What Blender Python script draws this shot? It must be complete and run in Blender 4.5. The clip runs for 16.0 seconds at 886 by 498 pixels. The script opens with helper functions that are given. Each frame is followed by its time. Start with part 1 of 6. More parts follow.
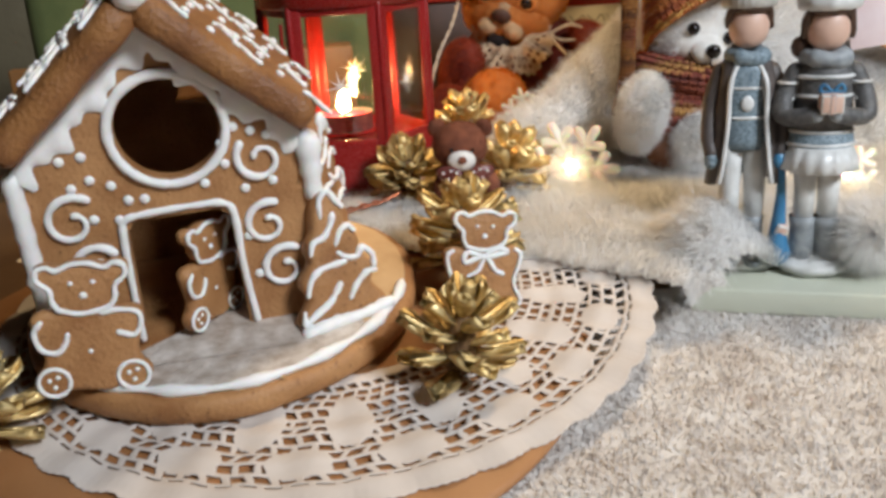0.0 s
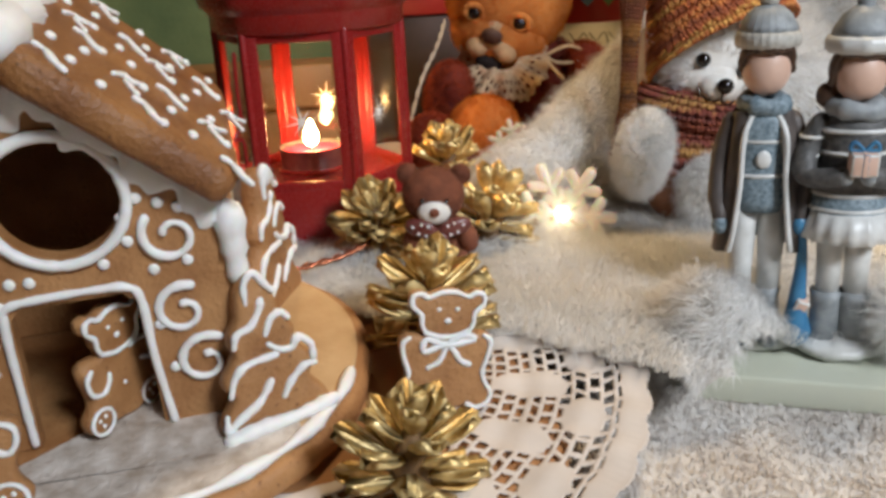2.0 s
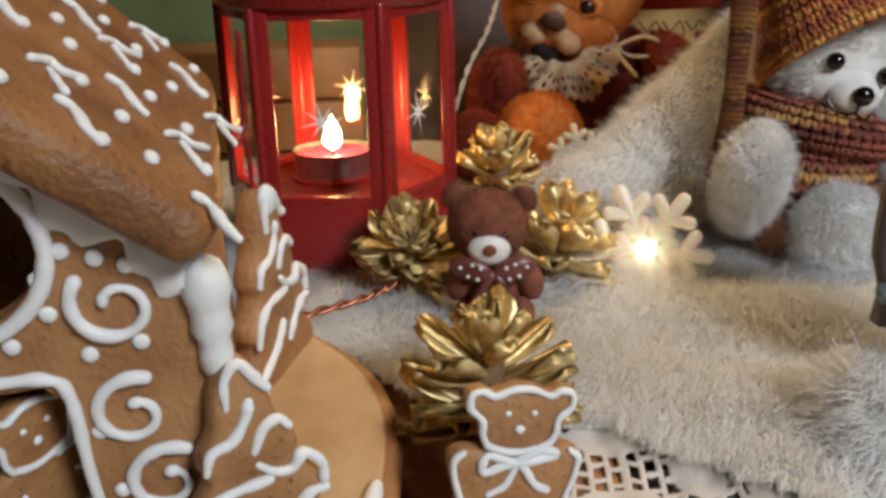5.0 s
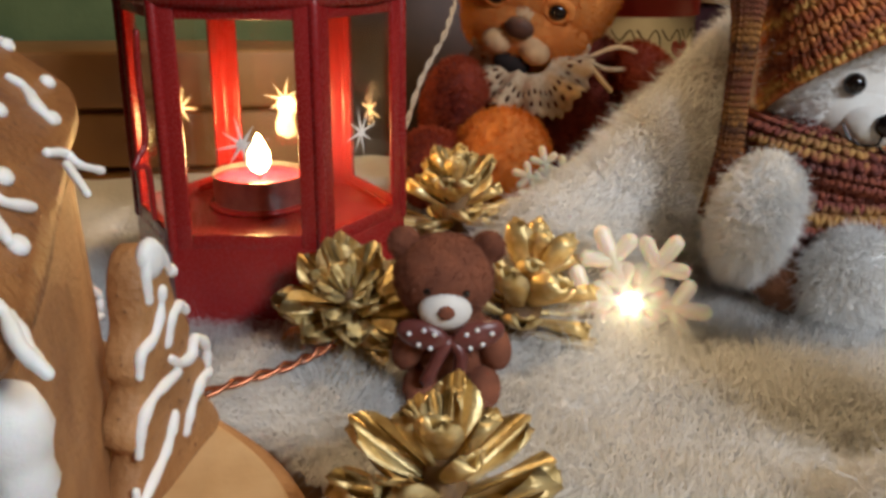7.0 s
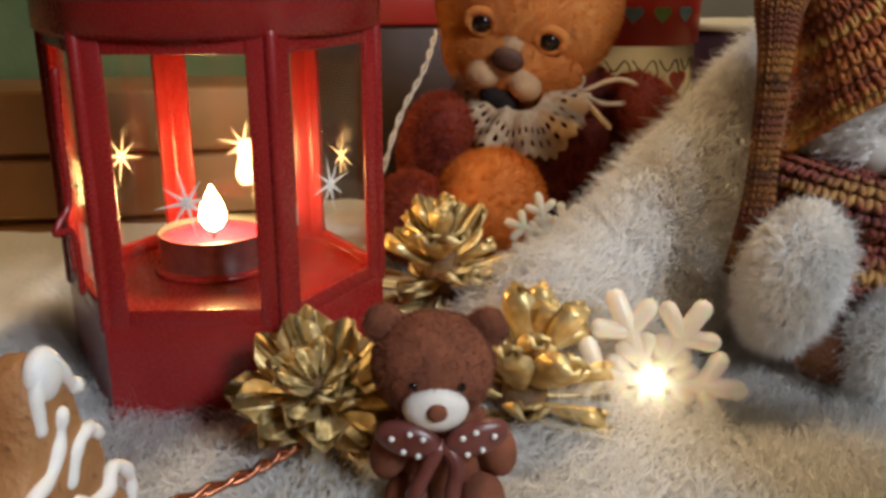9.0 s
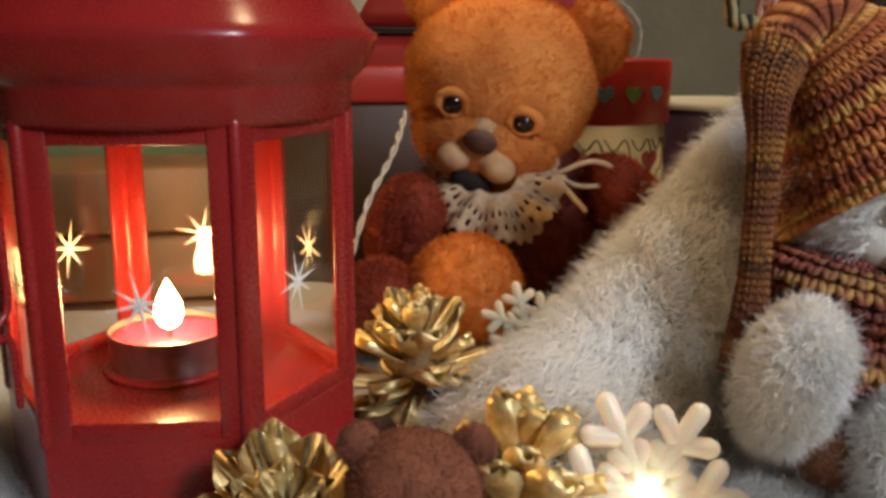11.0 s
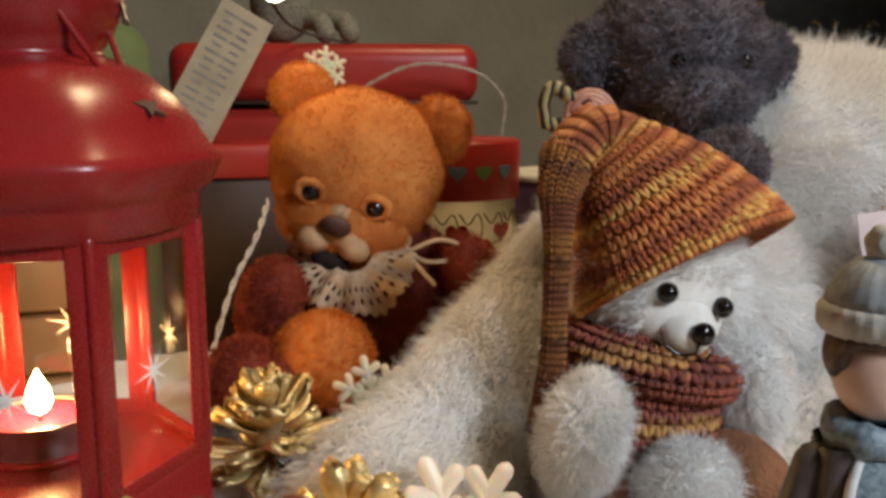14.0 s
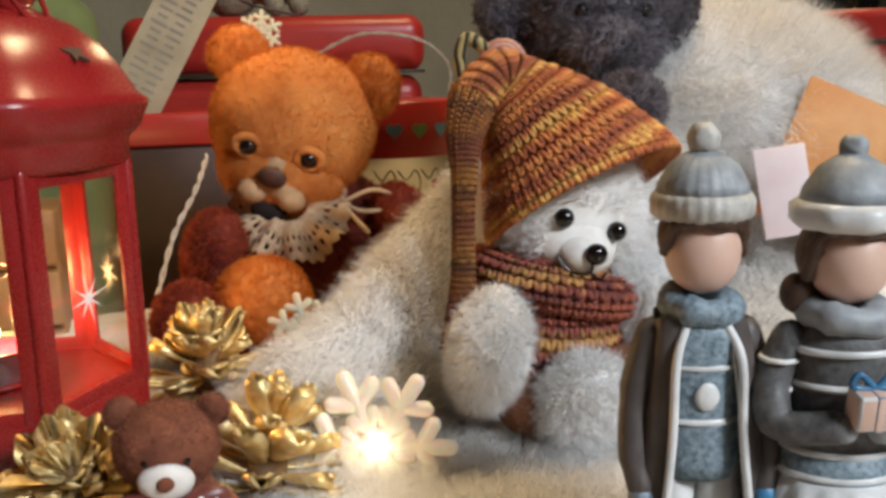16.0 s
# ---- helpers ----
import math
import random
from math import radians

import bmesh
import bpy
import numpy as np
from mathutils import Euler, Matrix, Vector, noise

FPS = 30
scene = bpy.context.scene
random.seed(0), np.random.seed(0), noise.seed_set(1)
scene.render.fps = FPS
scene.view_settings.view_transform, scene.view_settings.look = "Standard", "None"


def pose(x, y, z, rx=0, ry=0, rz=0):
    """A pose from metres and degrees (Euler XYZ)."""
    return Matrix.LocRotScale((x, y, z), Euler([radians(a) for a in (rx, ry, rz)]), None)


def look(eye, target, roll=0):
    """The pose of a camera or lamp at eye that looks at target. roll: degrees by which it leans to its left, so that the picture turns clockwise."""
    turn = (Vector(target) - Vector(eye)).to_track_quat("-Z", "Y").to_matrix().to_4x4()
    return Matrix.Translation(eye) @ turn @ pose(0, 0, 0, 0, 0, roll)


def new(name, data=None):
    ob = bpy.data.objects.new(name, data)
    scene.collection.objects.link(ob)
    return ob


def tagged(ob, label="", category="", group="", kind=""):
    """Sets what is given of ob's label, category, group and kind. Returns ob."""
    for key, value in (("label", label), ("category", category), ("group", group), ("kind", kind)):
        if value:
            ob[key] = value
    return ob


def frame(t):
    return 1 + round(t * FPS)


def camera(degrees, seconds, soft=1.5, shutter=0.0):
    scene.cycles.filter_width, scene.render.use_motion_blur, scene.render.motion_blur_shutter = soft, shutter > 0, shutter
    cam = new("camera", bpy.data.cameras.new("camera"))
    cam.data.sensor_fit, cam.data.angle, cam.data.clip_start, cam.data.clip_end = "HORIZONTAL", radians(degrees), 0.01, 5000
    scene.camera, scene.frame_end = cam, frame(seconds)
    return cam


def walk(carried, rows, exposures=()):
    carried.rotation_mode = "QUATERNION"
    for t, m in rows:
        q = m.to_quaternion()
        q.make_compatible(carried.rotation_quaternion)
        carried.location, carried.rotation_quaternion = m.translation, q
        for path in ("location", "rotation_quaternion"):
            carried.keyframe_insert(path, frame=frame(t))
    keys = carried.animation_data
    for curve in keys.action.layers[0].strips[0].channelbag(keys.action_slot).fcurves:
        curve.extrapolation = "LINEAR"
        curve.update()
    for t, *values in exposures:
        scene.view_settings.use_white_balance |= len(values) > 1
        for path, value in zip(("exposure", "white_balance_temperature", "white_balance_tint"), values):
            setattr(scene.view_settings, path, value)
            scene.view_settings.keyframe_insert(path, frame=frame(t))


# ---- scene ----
cam = camera(52.6, 16.0, soft=3.4)
METRES, EYE, TILT, LEAN, TURN = 0.58, 0.185, 0.0, 0.0, 0.0
ROWS = [
    (0.0, 0.0, 0.0, 0.0, -1.15, -18.18, 3.5),
    (0.5, 0.0374, 0.0304, 0.0154, -1.13, -18.1, 3.84),
    (1.0, 0.0554, 0.0694, 0.028, -1.38, -18.25, 3.87),
    (1.5, 0.0595, 0.1161, 0.027, -1.32, -18.33, 3.6),
    (2.0, 0.0486, 0.1508, 0.0254, -0.25, -18.48, 3.02),
    (2.5, 0.0444, 0.1721, 0.0204, 2.62, -18.7, 2.06),
    (3.0, 0.0406, 0.2033, 0.0181, 3.41, -19.15, 2.12),
    (3.5, 0.0323, 0.2387, 0.0174, 3.21, -19.04, 1.88),
    (4.0, 0.0231, 0.2863, 0.0091, 2.02, -19.01, 1.64),
    (6.5, 0.0118, 0.4898, -0.0, 0.59, -20.08, 0.42),
    (7.0, 0.0133, 0.5244, -0.0074, -1.34, -19.28, -0.52),
    (7.5, 0.0196, 0.5507, -0.009, -1.8, -19.19, -0.59),
    (8.0, 0.0169, 0.577, -0.0096, -2.02, -18.77, -0.35),
    (10.5, 0.0048, 0.6881, -0.0269, -4.86, -14.29, -0.21),
    (11.0, 0.0027, 0.684, -0.0092, -5.57, -13.06, -0.35),
    (11.5, 0.0023, 0.6789, 0.0124, -6.71, -12.1, -0.12),
    (12.0, -0.0013, 0.6723, 0.0377, -7.54, -11.53, 0.04),
    (12.5, 0.004, 0.6621, 0.0507, -7.77, -10.8, -0.13),
    (13.0, 0.0229, 0.6431, 0.0536, -9.24, -10.31, -0.21),
    (13.5, 0.0364, 0.6108, 0.0567, -10.47, -10.01, -0.26),
    (14.0, 0.0473, 0.59, 0.0448, -11.4, -10.37, -0.05),
    (14.5, 0.0571, 0.5762, 0.0328, -11.75, -10.58, 0.29),
    (15.0, 0.0622, 0.5607, 0.0185, -12.03, -10.88, 0.55),
    (15.5, 0.0689, 0.5409, 0.012, -12.48, -11.15, 0.92),
    (16.0, 0.0868, 0.5113, 0.0115, -12.95, -11.29, 1.3),
]
walk(cam, [(t, pose(0, 0, EYE, TILT, LEAN, TURN) @ pose(METRES * x, METRES * y, METRES * z, 90 + pitch, roll, yaw)) for t, x, y, z, yaw, pitch, roll in ROWS],
     exposures=[(0.0, -0.36), (1.0, -0.44), (2.5, -0.56), (4.0, -0.76), (6.5, -0.74), (8.0, -0.78), (10.5, -0.70), (13.0, -0.74), (14.5, -0.56), (16.0, -0.36)])


# ---- light ----
world = bpy.data.worlds.new("room_light")
scene.world = world
world.use_nodes = True
world.node_tree.nodes["Background"].inputs[0].default_value = (0.9, 0.95, 1.0, 1)
world.node_tree.nodes["Background"].inputs[1].default_value = 0.0
scene.view_settings.exposure = 0.0


def lamp(name, kind, energy, color, m, size=0.1, size_y=None):
    d = bpy.data.lights.new(name, kind)
    d.energy, d.color = energy, color
    if kind == "AREA":
        d.size = size
        if size_y:
            d.shape, d.size_y = "RECTANGLE", size_y
    else:
        d.shadow_soft_size = size
    ob = new(name, d)
    ob.matrix_world = m
    return ob


# daylight in the room's window, a warm ceiling lamp, the candle, a hanging bulb
sky = lamp("window_daylight", "AREA", 11.6, (0.86, 0.92, 1.0), look((1.09, -0.86, 1.30), (0.08, 0.62, 0.02)), 0.50, 0.44)
sky.data.spread = radians(75)
warm = lamp("ceiling_lamp_light", "AREA", 4.8, (1.0, 0.72, 0.40), look((0.46, 1.02, 1.45), (0.24, 0.74, 0.0)), 0.22)
warm.data.spread = radians(95)
lamp("candle_light", "POINT", 0.34, (1.0, 0.55, 0.2), pose(-0.075, 0.757, 0.082), 0.006)

lamp("fairy_bulb_light", "POINT", 0.26, (1.0, 0.68, 0.32), pose(0.038, 0.90, 0.2667), 0.008)

# ---- materials ----


def surface(name, dark, light, scale=60, rough=0.6, metal=0.0, bump=0.3, bscale=400, depth=0.001, spots=None, island=0.0, coat=0.0, sss=0.0, random_ob=0.0, detail=5):
    """Two-tone noise colour, fine relief, optional third tone in spots, optional change per piece."""
    m = bpy.data.materials.new(name)
    m.use_nodes = True
    n, k = m.node_tree.nodes, m.node_tree.links
    b = n["Principled BSDF"]
    co = n.new("ShaderNodeTexCoord")
    a = n.new("ShaderNodeTexNoise")
    a.inputs["Scale"].default_value, a.inputs["Detail"].default_value = scale, detail
    k.new(co.outputs["Object"], a.inputs["Vector"])
    ramp = n.new("ShaderNodeValToRGB")
    ramp.color_ramp.elements[0].position, ramp.color_ramp.elements[1].position = 0.32, 0.68
    ramp.color_ramp.elements[0].color, ramp.color_ramp.elements[1].color = (*dark, 1), (*light, 1)
    k.new(a.outputs["Fac"], ramp.inputs["Fac"])
    col = ramp.outputs["Color"]
    f = n.new("ShaderNodeTexNoise")
    f.inputs["Scale"].default_value, f.inputs["Detail"].default_value = bscale, 4
    k.new(co.outputs["Object"], f.inputs["Vector"])
    if spots:
        tone, low, high = spots
        r2 = n.new("ShaderNodeValToRGB")
        r2.color_ramp.elements[0].position, r2.color_ramp.elements[1].position = low, high
        r2.color_ramp.elements[0].color, r2.color_ramp.elements[1].color = (0, 0, 0, 1), (1, 1, 1, 1)
        k.new(f.outputs["Fac"], r2.inputs["Fac"])
        mix = n.new("ShaderNodeMix")
        mix.data_type = "RGBA"
        k.new(r2.outputs["Color"], mix.inputs["Factor"])
        k.new(col, mix.inputs["A"])
        mix.inputs["B"].default_value = (*tone, 1)
        col = mix.outputs["Result"]
    if island or random_ob:
        src = n.new("ShaderNodeNewGeometry").outputs["Random Per Island"] if island else n.new("ShaderNodeObjectInfo").outputs["Random"]
        amount = island or random_ob
        mr = n.new("ShaderNodeMapRange")
        mr.inputs["To Min"].default_value, mr.inputs["To Max"].default_value = 1 - amount, 1 + amount
        k.new(src, mr.inputs["Value"])
        hsv = n.new("ShaderNodeHueSaturation")
        k.new(mr.outputs["Result"], hsv.inputs["Value"])
        k.new(col, hsv.inputs["Color"])
        col = hsv.outputs["Color"]
    k.new(col, b.inputs["Base Color"])
    rr = n.new("ShaderNodeMapRange")
    rr.inputs["To Min"].default_value, rr.inputs["To Max"].default_value = max(0.03, rough - 0.1), min(1.0, rough + 0.1)
    k.new(f.outputs["Fac"], rr.inputs["Value"])
    k.new(rr.outputs["Result"], b.inputs["Roughness"])
    b.inputs["Metallic"].default_value = metal
    b.inputs["Coat Weight"].default_value = coat
    if sss:
        b.inputs["Subsurface Weight"].default_value = sss
        b.inputs["Subsurface Scale"].default_value = 0.004
    if bump:
        bp = n.new("ShaderNodeBump")
        bp.inputs["Strength"].default_value, bp.inputs["Distance"].default_value = bump, depth
        k.new(f.outputs["Fac"], bp.inputs["Height"])
        k.new(bp.outputs["Normal"], b.inputs["Normal"])
    return m


def clear(name, tone=(1, 1, 1), rough=0.02):
    """Thin clear sheet: mostly see-through, with a real reflection."""
    m = bpy.data.materials.new(name)
    m.use_nodes = True
    n, k = m.node_tree.nodes, m.node_tree.links
    n.remove(n["Principled BSDF"])
    t, g, mix, lw = n.new("ShaderNodeBsdfTransparent"), n.new("ShaderNodeBsdfGlossy"), n.new("ShaderNodeMixShader"), n.new("ShaderNodeLayerWeight")
    t.inputs["Color"].default_value = (*tone, 1)
    g.inputs["Roughness"].default_value = rough
    pw, sc = n.new("ShaderNodeMath"), n.new("ShaderNodeMath")
    pw.operation, sc.operation = "POWER", "MULTIPLY_ADD"
    pw.inputs[1].default_value, sc.inputs[1].default_value, sc.inputs[2].default_value = 4.0, 0.6, 0.03
    k.new(lw.outputs["Facing"], pw.inputs[0])
    k.new(pw.outputs[0], sc.inputs[0])
    k.new(sc.outputs[0], mix.inputs["Fac"])
    k.new(t.outputs["BSDF"], mix.inputs[1])
    k.new(g.outputs["BSDF"], mix.inputs[2])
    k.new(mix.outputs["Shader"], n["Material Output"].inputs["Surface"])
    return m


def glowing(name, color, strength):
    m = bpy.data.materials.new(name)
    m.use_nodes = True
    b = m.node_tree.nodes["Principled BSDF"]
    b.inputs["Base Color"].default_value = (*color, 1)
    b.inputs["Emission Color"].default_value = (*color, 1)
    b.inputs["Emission Strength"].default_value = strength
    return m


def striped(name, tones, period, axis=(0, 0, 1), rough=0.85, wobble=0.006, island=0.18):
    """Yarn dyed in stripes along one axis."""
    m = surface(name, tones[0], tones[1], 90, rough, bump=0.5, bscale=1500, depth=0.0006)
    n, k = m.node_tree.nodes, m.node_tree.links
    b = n["Principled BSDF"]
    co = n.new("ShaderNodeTexCoord")
    along = n.new("ShaderNodeVectorMath")
    along.operation = "DOT_PRODUCT"
    along.inputs[1].default_value = axis
    k.new(co.outputs["Object"], along.inputs[0])
    ns = n.new("ShaderNodeTexNoise")
    ns.inputs["Scale"].default_value = 45
    k.new(co.outputs["Object"], ns.inputs["Vector"])
    geo = n.new("ShaderNodeNewGeometry")
    add = n.new("ShaderNodeMath")
    add.operation = "MULTIPLY_ADD"
    k.new(ns.outputs["Fac"], add.inputs[0])
    add.inputs[1].default_value = wobble * 2
    k.new(along.outputs["Value"], add.inputs[2])
    add2 = n.new("ShaderNodeMath")
    add2.operation = "MULTIPLY_ADD"
    k.new(geo.outputs["Random Per Island"], add2.inputs[0])
    add2.inputs[1].default_value = period * 0.16
    k.new(add.outputs[0], add2.inputs[2])
    div = n.new("ShaderNodeMath")
    div.operation = "DIVIDE"
    k.new(add2.outputs[0], div.inputs[0])
    div.inputs[1].default_value = period
    fr = n.new("ShaderNodeMath")
    fr.operation = "FRACT"
    k.new(div.outputs[0], fr.inputs[0])
    ramp = n.new("ShaderNodeValToRGB")
    els = ramp.color_ramp.elements
    while len(els) < len(tones):
        els.new(0.5)
    for i, tone in enumerate(tones):
        els[i].position, els[i].color = i / len(tones), (*tone, 1)
    k.new(fr.outputs[0], ramp.inputs["Fac"])
    mr = n.new("ShaderNodeMapRange")
    mr.inputs["To Min"].default_value, mr.inputs["To Max"].default_value = 1 - island, 1 + island
    k.new(geo.outputs["Random Per Island"], mr.inputs["Value"])
    hsv = n.new("ShaderNodeHueSaturation")
    k.new(mr.outputs["Result"], hsv.inputs["Value"])
    k.new(ramp.outputs["Color"], hsv.inputs["Color"])
    k.new(hsv.outputs["Color"], b.inputs["Base Color"])
    return m


def furry(m, share=0.45):
    """Thin hairs let light through: part of the colour goes to a translucent lobe."""
    n, k = m.node_tree.nodes, m.node_tree.links
    b = n["Principled BSDF"]
    tr, mix = n.new("ShaderNodeBsdfTranslucent"), n.new("ShaderNodeMixShader")
    k.new(b.inputs["Base Color"].links[0].from_socket, tr.inputs["Color"])
    mix.inputs["Fac"].default_value = share
    b.inputs["Specular IOR Level"].default_value = 0.25
    k.new(b.outputs["BSDF"], mix.inputs[1])
    k.new(tr.outputs["BSDF"], mix.inputs[2])
    k.new(mix.outputs["Shader"], n["Material Output"].inputs["Surface"])
    return m


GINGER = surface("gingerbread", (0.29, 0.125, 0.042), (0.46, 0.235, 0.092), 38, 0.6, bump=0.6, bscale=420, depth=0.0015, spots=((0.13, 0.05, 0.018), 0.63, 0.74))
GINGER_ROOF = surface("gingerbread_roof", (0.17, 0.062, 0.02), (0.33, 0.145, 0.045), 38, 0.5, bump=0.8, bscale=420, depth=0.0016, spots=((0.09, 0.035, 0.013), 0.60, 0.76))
ICING = surface("royal_icing", (0.78, 0.77, 0.74), (0.86, 0.85, 0.83), 120, 0.5, bump=0.25, bscale=700, depth=0.0008, sss=0.12)
SUGAR = surface("sugar_glaze", (0.36, 0.29, 0.23), (0.68, 0.62, 0.56), 90, 0.45, bump=0.8, bscale=320, depth=0.0015)
PAPER = surface("doily_paper", (0.56, 0.49, 0.43), (0.68, 0.61, 0.55), 25, 0.85, bump=0.2, bscale=900, depth=0.0004)
CARD = surface("cake_card", (0.30, 0.13, 0.045), (0.42, 0.20, 0.08), 18, 0.55, bump=0.15, bscale=600)
TERRY = surface("terry_cloth", (0.66, 0.61, 0.56), (0.80, 0.77, 0.73), 30, 0.9, bump=0.6, bscale=600, depth=0.002, island=0.0)
LOOPS = furry(surface("terry_loops", (0.68, 0.62, 0.57), (0.82, 0.79, 0.76), 30, 0.9, bump=0, island=0.12))
BOARD = surface("lacquered_board", (0.60, 0.62, 0.50), (0.68, 0.70, 0.58), 12, 0.35, bump=0.05, bscale=300)
GOLD = surface("gold_paint", (0.46, 0.28, 0.07), (0.92, 0.74, 0.38), 130, 0.40, metal=0.55, bump=0.5, bscale=700, depth=0.0008, random_ob=0.25)
CONE_CORE = surface("cone_core", (0.10, 0.05, 0.02), (0.20, 0.11, 0.04), 200, 0.7, bump=0.6, bscale=500)
RED_PAINT = surface("red_enamel", (0.24, 0.012, 0.012), (0.30, 0.018, 0.017), 20, 0.27, bump=0.08, bscale=900, depth=0.0004)
GLASS = clear("lantern_glass")
STAR_CUT = surface("frosted_star", (0.75, 0.72, 0.66), (0.9, 0.87, 0.8), 300, 0.5, bump=0.1)
ALU = surface("tealight_foil", (0.28, 0.27, 0.26), (0.40, 0.39, 0.37), 200, 0.35, metal=0.9, bump=0.2, bscale=500)
WAX = surface("red_wax", (0.55, 0.015, 0.05), (0.7, 0.03, 0.08), 100, 0.3, bump=0.05, sss=0.4)
FLAME = glowing("candle_flame", (1.0, 0.66, 0.25), 160)
LED = glowing("led_bulb", (1.0, 0.86, 0.62), 14)
WHITE_FUR = furry(surface("white_fur", (0.90, 0.885, 0.86), (0.95, 0.945, 0.935), 14, 0.7, bump=0, island=0.05))
FUR_SKIN = surface("fur_backing", (0.78, 0.74, 0.68), (0.86, 0.83, 0.79), 20, 0.9, bump=0.5, bscale=300, depth=0.002)
ORANGE_FELT = surface("orange_mohair", (0.50, 0.155, 0.028), (0.66, 0.26, 0.06), 30, 0.85, bump=0.6, bscale=900, depth=0.0015, island=0.0)
ORANGE_FUZZ = furry(surface("orange_fuzz", (0.60, 0.18, 0.025), (0.74, 0.28, 0.055), 30, 0.85, bump=0, island=0.1))
MAROON_FELT = surface("maroon_mohair", (0.15, 0.018, 0.010), (0.25, 0.04, 0.02), 60, 0.9, bump=0.6, bscale=800, depth=0.0015)
RUST_FUZZ = furry(surface("rust_fuzz", (0.30, 0.045, 0.018), (0.42, 0.085, 0.035), 60, 0.9, bump=0, island=0.2))
BROWN_FELT = surface("brown_felt", (0.15, 0.045, 0.022), (0.25, 0.08, 0.038), 120, 0.9, bump=0.5, bscale=1400, depth=0.0006)
CREAM_FELT = surface("cream_felt", (0.46, 0.27, 0.13), (0.58, 0.38, 0.21), 100, 0.85, bump=0.4, bscale=1200, depth=0.0006)
WHITE_FELT = surface("white_felt", (0.70, 0.66, 0.60), (0.82, 0.80, 0.76), 100, 0.85, bump=0.4, bscale=1200, depth=0.0006)
NOSE_FELT = surface("dark_nose_felt", (0.05, 0.018, 0.010), (0.09, 0.035, 0.02), 200, 0.7, bump=0.4, bscale=1500, depth=0.0005)
BLACK_GLOSS = surface("black_glass_bead", (0.006, 0.004, 0.004), (0.012, 0.008, 0.006), 50, 0.08, bump=0)
GREY_FELT = surface("grey_boucle", (0.12, 0.11, 0.125), (0.23, 0.21, 0.235), 90, 0.9, bump=0.8, bscale=500, depth=0.003)
GREY_FUZZ = furry(surface("grey_curls", (0.13, 0.115, 0.13), (0.28, 0.255, 0.285), 90, 0.9, bump=0, island=0.3))
LACE = surface("ecru_lace", (0.48, 0.33, 0.19), (0.62, 0.46, 0.30), 200, 0.8, bump=0.5, bscale=900, depth=0.0005)
SATIN = surface("maroon_satin", (0.10, 0.022, 0.018), (0.17, 0.05, 0.04), 120, 0.35, bump=0.1)
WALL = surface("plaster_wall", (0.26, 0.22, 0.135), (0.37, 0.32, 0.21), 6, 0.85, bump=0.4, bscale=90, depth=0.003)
RED_TIN = surface("red_tin", (0.36, 0.02, 0.014), (0.46, 0.035, 0.025), 14, 0.35, bump=0.1, bscale=200)
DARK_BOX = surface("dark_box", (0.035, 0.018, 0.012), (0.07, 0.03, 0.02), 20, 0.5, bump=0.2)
CREAM_BOX = surface("cream_card", (0.62, 0.56, 0.38), (0.72, 0.66, 0.48), 20, 0.7, bump=0.1)
WOOD = surface("table_wood", (0.16, 0.08, 0.035), (0.26, 0.14, 0.06), 9, 0.5, bump=0.2)
YARN = [(0.44, 0.12, 0.035), (0.32, 0.08, 0.03), (0.50, 0.16, 0.04), (0.66, 0.40, 0.11), (0.40, 0.11, 0.035), (0.22, 0.06, 0.028), (0.36, 0.10, 0.035), (0.55, 0.21, 0.06)]
KNIT = striped("variegated_yarn", YARN, 0.029, (-0.47, 0.31, 0.83), wobble=0.006)
KNIT_BODY = striped("variegated_yarn_body", [(0.22, 0.055, 0.04), (0.32, 0.08, 0.04), (0.13, 0.035, 0.03), (0.26, 0.06, 0.035), (0.50, 0.27, 0.08), (0.19, 0.045, 0.035), (0.30, 0.075, 0.04)], 0.034, wobble=0.006)
KNIT_TAIL = striped("dark_variegated_yarn", [(0.14, 0.045, 0.015), (0.28, 0.10, 0.02), (0.09, 0.03, 0.012), (0.36, 0.15, 0.03), (0.18, 0.05, 0.02)], 0.040, wobble=0.010)

# ---- mesh tools ----


def part(name, bm, material, parent=None, label="", smooth=True, m=None):
    """Links a bmesh as one mesh object under a thing or a part."""
    me = bpy.data.meshes.new(name)
    bm.to_mesh(me)
    bm.free()
    mats = material if isinstance(material, (list, tuple)) else [material]
    for x in mats:
        me.materials.append(x)
    if smooth:
        me.polygons.foreach_set("use_smooth", [True] * len(me.polygons))
    ob = new(name, me)
    if parent:
        ob.parent = parent
    if m is not None:
        ob.matrix_basis = m
    if label:
        ob["label"] = label
    return ob


def thing(name, m, label, category, group="", kind=""):
    ob = new(name)
    ob.empty_display_size = 0.02
    ob.matrix_world = m
    return tagged(ob, label, category, group, kind)


def ell(bm, c, r, rot=(0, 0, 0), u=24, v=14, amp=0.0, freq=60, mi=0):
    r = (r, r, r) if isinstance(r, (int, float)) else r
    m = pose(*c, *rot) @ Matrix.Diagonal((*r, 1))
    vs = bmesh.ops.create_uvsphere(bm, u_segments=u, v_segments=v, radius=1, matrix=m)["verts"]
    if amp:
        mid = Vector(c)
        for q in vs:
            d = (q.co - mid).normalized()
            q.co += d * amp * noise.noise(q.co * freq)
    if mi:
        for f in {f for q in vs for f in q.link_faces}:
            f.material_index = mi
    return vs


